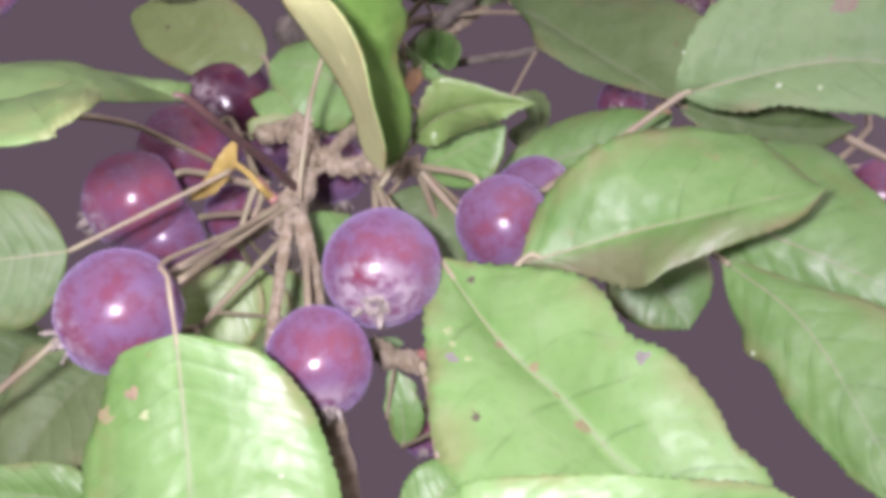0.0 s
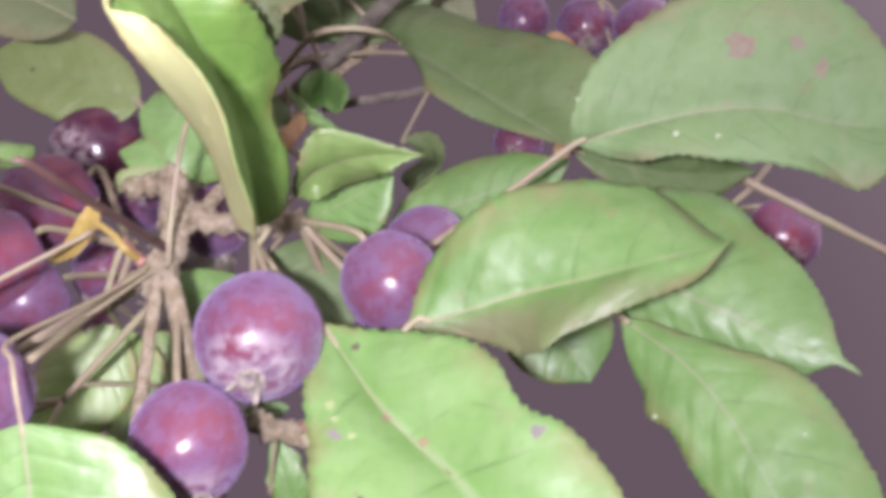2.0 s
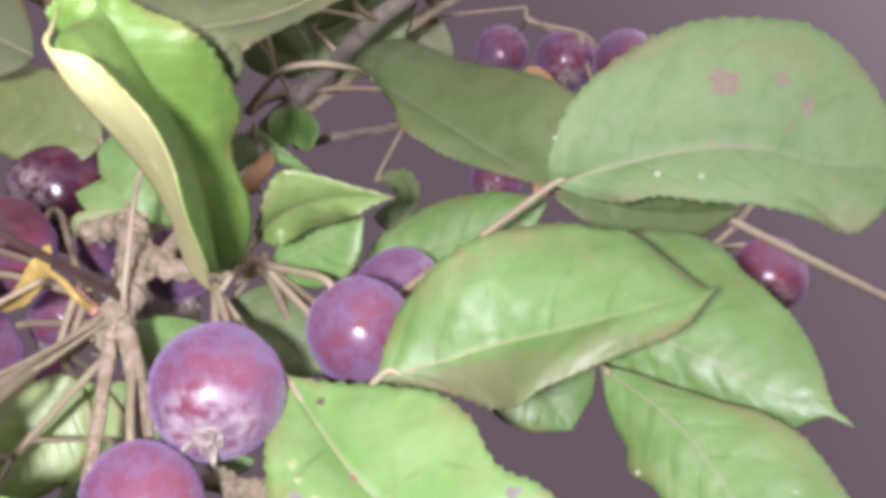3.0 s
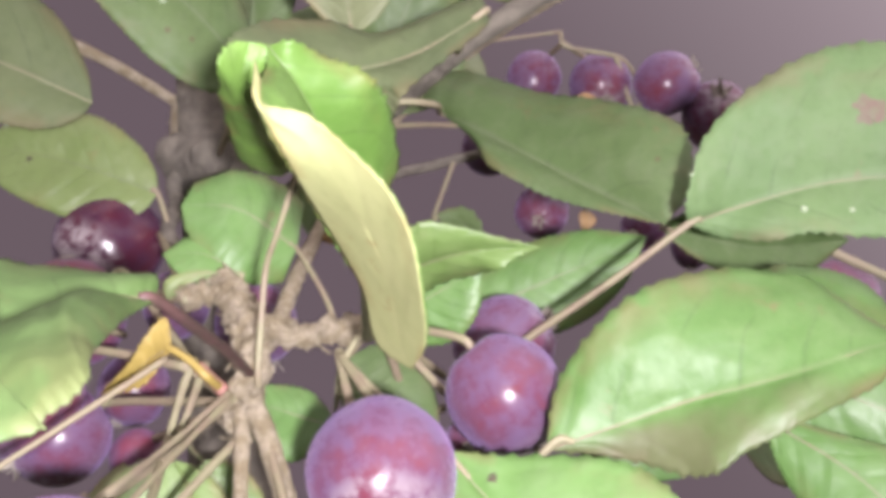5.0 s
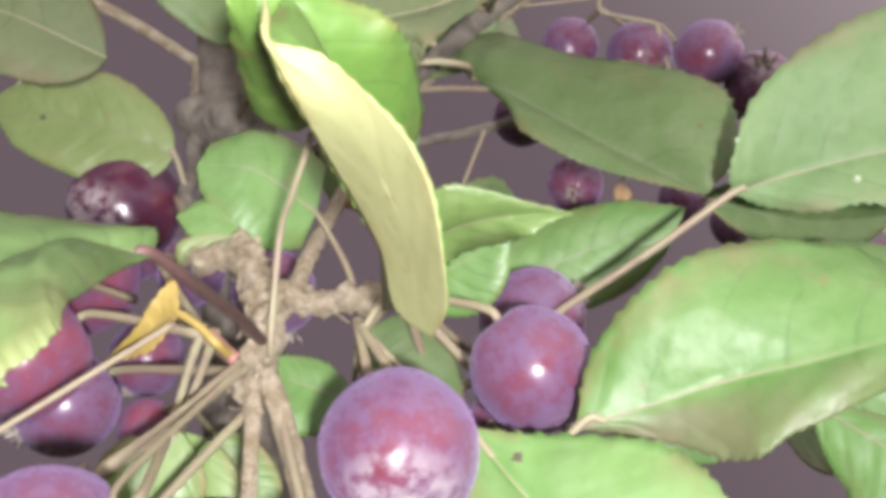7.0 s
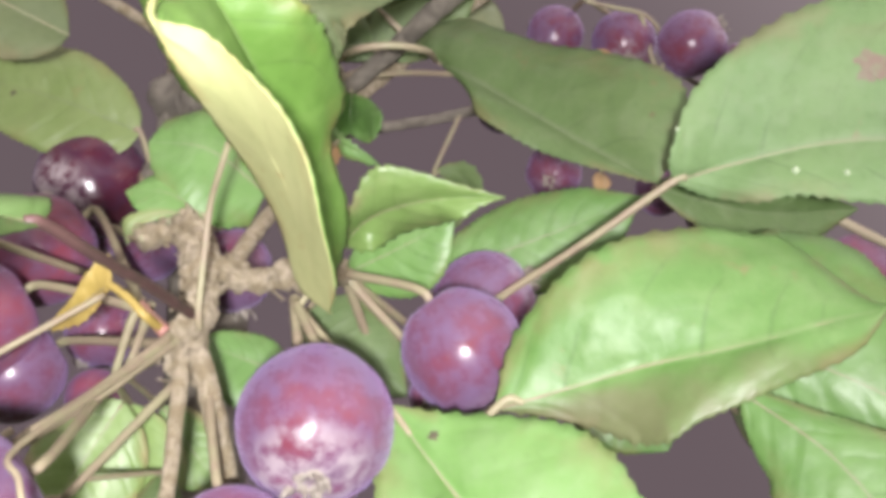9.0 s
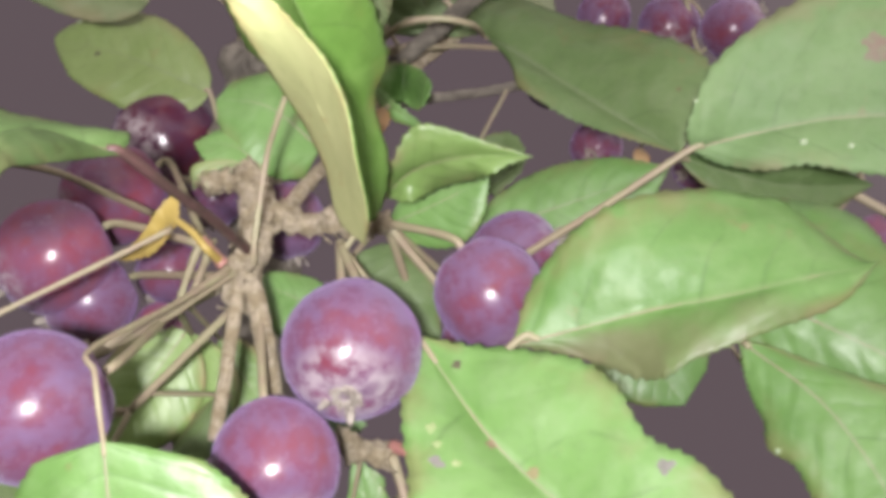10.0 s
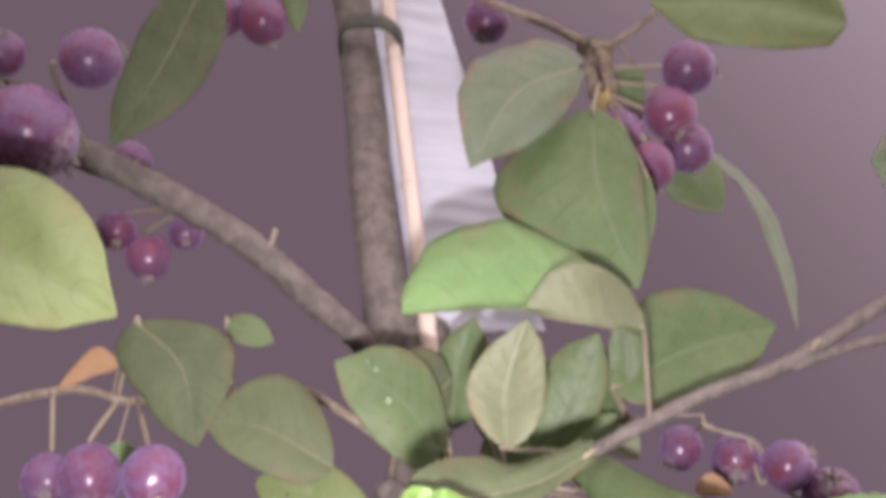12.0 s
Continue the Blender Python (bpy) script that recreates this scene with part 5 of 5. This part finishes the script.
crab_apple((-0.0240, 0.3130, 1.5454), 0.0059, (0.06, -0.49, -0.87), (-0.0199, 0.2735, 1.5484))
crab_apple((-0.0970, 0.2934, 1.5953), 0.0107, (-0.84, -0.10, -0.54), (-0.0576, 0.2633, 1.5923))
crab_apple((-0.0851, 0.3191, 1.6121), 0.0087, (-0.53, 0.10, -0.84), (-0.0576, 0.2633, 1.5923))
crab_apple((-0.0815, 0.3020, 1.5913), 0.0065, (0.22, -0.85, -0.48), (-0.0576, 0.2632, 1.5915), "ripe")
crab_apple((0.0451, 0.3999, 1.7434), 0.0099, (-0.55, -0.15, -0.82), (0.0537, 0.3846, 1.7485))
crab_apple((0.0690, 0.3977, 1.7387), 0.0114, (-0.07, -0.47, -0.88), (0.0537, 0.3846, 1.7485))
crab_apple((0.0888, 0.3853, 1.7309), 0.0113, (0.78, -0.54, 0.32), (0.0728, 0.3866, 1.7431))
crab_apple((0.1074, 0.3910, 1.7204), 0.0125, (-0.18, -0.95, 0.24), (0.0836, 0.3959, 1.7280))
crab_apple((0.0417, 0.4017, 1.6909), 0.0095, (-0.32, -0.68, -0.66), (0.0325, 0.3679, 1.6997))
crab_apple((0.0255, 0.4004, 1.7155), 0.0097, (-0.35, -0.94, -0.02), (0.0271, 0.3681, 1.6990))
crab_apple((0.0849, 0.3802, 1.6660), 0.0067, (-0.15, 0.11, -0.98), (0.1054, 0.3756, 1.6507))
crab_apple((0.0751, 0.3941, 1.6804), 0.0083, (-0.70, -0.47, -0.54), (0.0863, 0.4031, 1.7042))
crab_apple((-0.0071, 0.2933, 1.5888), 0.0055, (-0.29, -0.75, -0.59), (-0.0267, 0.2809, 1.6125))
crab_apple((-0.1939, 0.2240, 1.8055), 0.0115, (0.88, 0.00, 0.47), (-0.2079, 0.2755, 1.7993))
crab_apple((-0.2235, 0.2165, 1.7998), 0.0084, (0.25, -0.92, 0.30), (-0.2202, 0.2727, 1.8034))
crab_apple((-0.2089, 0.2270, 1.7711), 0.0172, (0.77, 0.58, -0.26), (-0.2202, 0.2727, 1.8034))
crab_apple((-0.1664, 0.2660, 1.8743), 0.0102, (0.26, 0.23, -0.94), (-0.1710, 0.2497, 1.8946), "ripe")
crab_apple((-0.1473, 0.2668, 1.8723), 0.0107, (0.32, 0.71, -0.63), (-0.1558, 0.2531, 1.9008), "ripe")
crab_apple((-0.1995, 0.3002, 1.7804), 0.0084, (0.31, -0.26, -0.92), (-0.1665, 0.2866, 1.7843))
crab_apple((-0.1842, 0.3039, 1.7703), 0.0093, (0.17, 0.21, -0.96), (-0.1665, 0.2866, 1.7843), "ripe")
crab_apple((-0.1727, 0.3077, 1.7860), 0.0077, (0.33, -0.32, -0.89), (-0.1616, 0.2881, 1.7823))
crab_apple((-0.2005, 0.2974, 1.8145), 0.0091, (0.29, -0.24, -0.93), (-0.1848, 0.2810, 1.7916))
crab_apple((0.0370, 0.2795, 1.8637), 0.0113, (0.99, -0.09, -0.10), (-0.0008, 0.2848, 1.8666))
crab_apple((0.0299, 0.2866, 1.8441), 0.0113, (0.36, 0.12, -0.92), (0.0005, 0.2845, 1.8586), "ripe")
crab_apple((0.0079, 0.2832, 1.8271), 0.0111, (-0.14, -0.46, -0.88), (0.0010, 0.2843, 1.8566))
crab_apple((0.0205, 0.2845, 1.8130), 0.0101, (0.30, 0.56, -0.77), (0.0017, 0.2840, 1.8528), "ripe")
crab_apple((0.0385, 0.2992, 1.8358), 0.0104, (0.53, 0.48, -0.70), (0.0019, 0.2839, 1.8516))
crab_apple((-0.0529, 0.3076, 1.9180), 0.0112, (-0.23, 0.25, -0.94), (-0.0586, 0.2840, 1.9116))
crab_apple((-0.2014, 0.3106, 1.6729), 0.0100, (0.29, -0.46, -0.84), (-0.2054, 0.3015, 1.7043))
crab_apple((-0.1819, 0.3016, 1.6714), 0.0119, (0.24, 0.05, -0.97), (-0.1791, 0.3022, 1.7041))
crab_apple((-0.1418, 0.2544, 1.6536), 0.0101, (0.40, -0.18, -0.90), (-0.1731, 0.3044, 1.7048))


# ---- the cane, its tie and the white sheet behind them ----
CANE = plain_material("bamboo", (0.52, 0.45, 0.34), (0.62, 0.55, 0.43), 60.0, 0.5, 0.3, 0.0003, (1, 1, 0.15), third=(0.42, 0.34, 0.24))
SHEET = plain_material("white_plastic", (0.42, 0.455, 0.47), (0.48, 0.51, 0.53), 40.0, 0.45, 0.25, 0.0004, (0.4, 1, 3), third=(0.40, 0.43, 0.45))
TIE = plain_material("rubber_tie", (0.045, 0.05, 0.035), (0.07, 0.075, 0.05), 200.0, 0.7, 0.5, 0.0004)


def bamboo_cane(top, low, foot):
    ob = new("bamboo_cane")
    ob.location = foot
    tagged(ob, "thin pale bamboo cane lashed to the leader of the tree", "cane")
    f0 = Vector(foot)
    a, b = Vector(top) - f0, Vector(low) - f0
    pts = [a, a.lerp(b, 0.5), b, Vector((0, 0, 0))]
    v, f = tube_data(pts, 0.0036, 12, 90, 1.1, 0.03)
    tagged_part = mesh_object("culm", v, f, [CANE])
    tagged_part.parent = ob
    for k in range(4):
        z = Vector(top) - f0
        q = z.lerp(Vector(low) - f0, 0.12 + 0.27 * k)
        v, f = tube_data([q + Vector((0, 0, 0.0012)), q - Vector((0, 0, 0.0012))], 0.0042, 12, 3, 1.0, 0.04)
        mesh_object("node_ring", v, f, [CANE]).parent = ob
    return ob


CANE_LOW = Vector((-0.0656, 0.3390, 1.7476))
CANE_TOP = Vector((-0.1153, 0.2999, 1.9917))
CANE_FOOT = CANE_LOW + (CANE_LOW - CANE_TOP) * 0.2
bamboo_cane(CANE_TOP, CANE_LOW, CANE_FOOT)


def tree_tie(centre, wide, deep, tall):
    c = Vector(centre)
    verts, faces = [], []
    n = 48
    for k in range(n):
        a = 2 * math.pi * k / n
        e = abs(math.cos(a)) ** 0.7 * math.copysign(1, math.cos(a)), abs(math.sin(a)) ** 0.7 * math.copysign(1, math.sin(a))
        for r, z in ((1.0, -0.5), (1.06, -0.4), (1.06, 0.4), (1.0, 0.5)):
            verts.append(c + Vector((e[0] * wide * r, e[1] * deep * r, z * tall + 0.0006 * math.sin(a * 3))))
        o, p = k * 4, (k + 1) % n * 4
        faces += [(o + j, p + j, p + (j + 1) % 4, o + (j + 1) % 4) for j in range(4)]
    ob = mesh_object("tree_tie", verts, faces, [TIE])
    return tagged(ob, "dark rubber tie round trunk and bamboo cane", "tie")


tree_tie((-0.1090, 0.3185, 1.9086), 0.0148, 0.0165, 0.0088)


def white_sheet(tl, tr, bl, br):
    tl, tr, bl, br = (Vector(q) for q in (tl, tr, bl, br))
    rows, cols = 150, 14
    verts, faces = [], []
    normal = (tr - tl).cross(bl - tl).normalized()
    for back in (0, 1):
        for k in range(rows + 1):
            v = k / rows
            a, b = tl.lerp(bl, v), tr.lerp(br, v)
            for j in range(cols + 1):
                u = j / cols
                ripple = 0.00045 * math.sin(v * 150 + 1.5 * math.sin(u * 5)) + 0.0012 * noise.noise(Vector((u * 3, v * 9, 2)))
                rag = 0.004 * noise.noise(Vector((u * 7, 0, 5))) if k == rows else 0
                verts.append(a.lerp(b, u) + normal * (ripple + 0.0008 * back) + Vector((0, 0, rag)))
    m, w = (rows + 1) * (cols + 1), cols + 1
    for k in range(rows):
        for j in range(cols):
            i = k * w + j
            faces += [(i, i + w, i + w + 1, i + 1), (m + i + 1, m + i + w + 1, m + i + w, m + i)]
    ring = [j for j in range(w)] + [k * w + cols for k in range(1, rows + 1)] + [rows * w + j for j in range(cols - 1, -1, -1)] + [k * w for k in range(rows - 1, 0, -1)]
    faces += [(a, b, m + b, m + a) for a, b in zip(ring, ring[1:] + ring[:1])]
    ob = mesh_object("white_sheet", verts, faces, [SHEET])
    return tagged(ob, "white rippled plastic sheet hanging behind the bamboo cane", "plastic sheet")


white_sheet((-0.1349, 0.3117, 2.0198), (-0.1044, 0.3135, 2.0230), (-0.0733, 0.3500, 1.7645), (-0.0183, 0.3528, 1.7728))


# ---- blemishes and dew on the leaves ----
SCAB = {
    "tan": plain_material("scab_tan", (0.24, 0.18, 0.11), (0.17, 0.13, 0.08), 500.0, 0.8, 0.6, 0.0003),
    "dark": plain_material("scab_dark", (0.06, 0.06, 0.035), (0.09, 0.075, 0.045), 500.0, 0.8, 0.6, 0.0003),
    "grey": plain_material("scab_grey", (0.17, 0.16, 0.15), (0.13, 0.13, 0.11), 500.0, 0.7, 0.6, 0.0003),
    "red": plain_material("scab_red", (0.19, 0.16, 0.08), (0.16, 0.17, 0.07), 400.0, 0.7, 0.4, 0.0003),
    "pale": plain_material("scab_pale", (0.26, 0.30, 0.15), (0.20, 0.27, 0.11), 500.0, 0.7, 0.4, 0.0003),
    "pink": plain_material("scab_pink", (0.16, 0.115, 0.085), (0.15, 0.15, 0.09), 400.0, 0.6, 0.4, 0.0003),
}
DEW, dn, dl, db = shader("dew", 0.06, 0.6)
db.inputs["Base Color"].default_value = (0.30, 0.38, 0.24, 1)
db.inputs["Coat Weight"].default_value = 1.0
ALL_LEAVES = [q for q in tree.children if q.name.startswith("leaf")]
bpy.context.view_layer.update()


def on_leaf(place):
    """The leaf nearest to a place, the point on it and its normal, in that leaf's own space."""
    best = None
    for ob in ALL_LEAVES:
        q = ob.matrix_world.inverted() @ Vector(place)
        ok, co, way, face = ob.closest_point_on_mesh(q)
        if ok and (best is None or (co - q).length < best[0]):
            best = ((co - q).length, ob, co, way)
    gap, ob, co, way = best
    lit = ob.matrix_world.inverted() @ torch_ob.matrix_world.translation - co
    if way.dot(lit) < 0:
        co, way = co - way * 0.00028, -way
    return ob, co, way


def dome(co, way, radius, rise, seed, ragged, rows=4, sides=14):
    side = way.orthogonal().normalized()
    up = way.cross(side)
    verts, faces = [co + way * rise], []
    for k in range(1, rows + 1):
        q = k / rows
        for j in range(sides):
            a = 2 * math.pi * j / sides
            r = radius * q * (1 + ragged * noise.noise(Vector((math.cos(a) * 1.5, math.sin(a) * 1.5, seed))))
            verts.append(co + (math.cos(a) * side + math.sin(a) * up) * r + way * (rise * math.sqrt(max(0.0, 1 - q * q)) - 0.00004 * q))
        o = 1 + (k - 1) * sides
        faces += [(0, o + j, o + (j + 1) % sides) for j in range(sides)] if k == 1 else [(o - sides + j, o + j, o + (j + 1) % sides, o - sides + (j + 1) % sides) for j in range(sides)]
    return verts, faces


def blemish(kind, place, radius):
    ob, co, way = on_leaf(place)
    v, f = dome(co, way, radius, 0.00009, radius * 9e4, 0.9)
    mesh_object("blemish", v, f, [SCAB[kind]]).parent = ob


def dew_drop(place, radius):
    ob, co, way = on_leaf(place)
    v, f = dome(co, way, radius, radius * 0.8, 1.0, 0.1, 5, 16)
    mesh_object("dew_drop", v, f, [DEW]).parent = ob


blemish("tan", (-0.0026, 0.2479, 1.5557), 0.00160)
blemish("dark", (-0.0098, 0.2517, 1.5715), 0.00100)
blemish("dark", (-0.0074, 0.2357, 1.5366), 0.00104)
blemish("grey", (-0.0134, 0.2422, 1.5504), 0.00140)
blemish("pale", (-0.0147, 0.2433, 1.5578), 0.00120)
blemish("pale", (-0.0135, 0.2427, 1.5542), 0.00090)
blemish("pale", (-0.0097, 0.2423, 1.5501), 0.00094)
blemish("grey", (0.0269, 0.2329, 1.5494), 0.00150)
blemish("red", (0.0053, 0.2464, 1.5494), 0.00142)
blemish("red", (0.0146, 0.2424, 1.5341), 0.00198)
blemish("red", (0.0097, 0.2453, 1.5417), 0.00109)
blemish("pink", (0.0758, 0.2277, 1.6375), 0.00282)
blemish("pink", (0.0905, 0.2277, 1.6324), 0.00247)
blemish("pink", (0.0753, 0.2307, 1.6345), 0.00217)
blemish("pink", (0.0863, 0.2240, 1.6371), 0.00181)
blemish("pink", (0.0730, 0.2312, 1.6385), 0.00152)
blemish("dark", (-0.1124, 0.3188, 1.6767), 0.00091)
blemish("tan", (-0.0753, 0.2223, 1.5366), 0.00169)
blemish("red", (-0.0805, 0.2239, 1.5321), 0.00198)
blemish("pale", (-0.0730, 0.2219, 1.5325), 0.00112)
dew_drop((0.0682, 0.2652, 1.6240), 0.00091)
dew_drop((0.0778, 0.2655, 1.6231), 0.00071)
dew_drop((0.0868, 0.2552, 1.5514), 0.00050)
dew_drop((-0.1197, 0.3147, 1.6880), 0.00056)
dew_drop((-0.0710, 0.2949, 1.6898), 0.00054)
dew_drop((0.0447, 0.2400, 1.6301), 0.00053)
dew_drop((-0.0790, 0.2781, 1.7094), 0.00078)
dew_drop((-0.0740, 0.2820, 1.6988), 0.00118)
dew_drop((-0.0823, 0.2773, 1.7118), 0.00052)
dew_drop((-0.0333, 0.2194, 1.6340), 0.00050)
dew_drop((-0.0452, 0.2225, 1.5203), 0.00068)
dew_drop((0.0569, 0.2659, 1.5587), 0.00063)
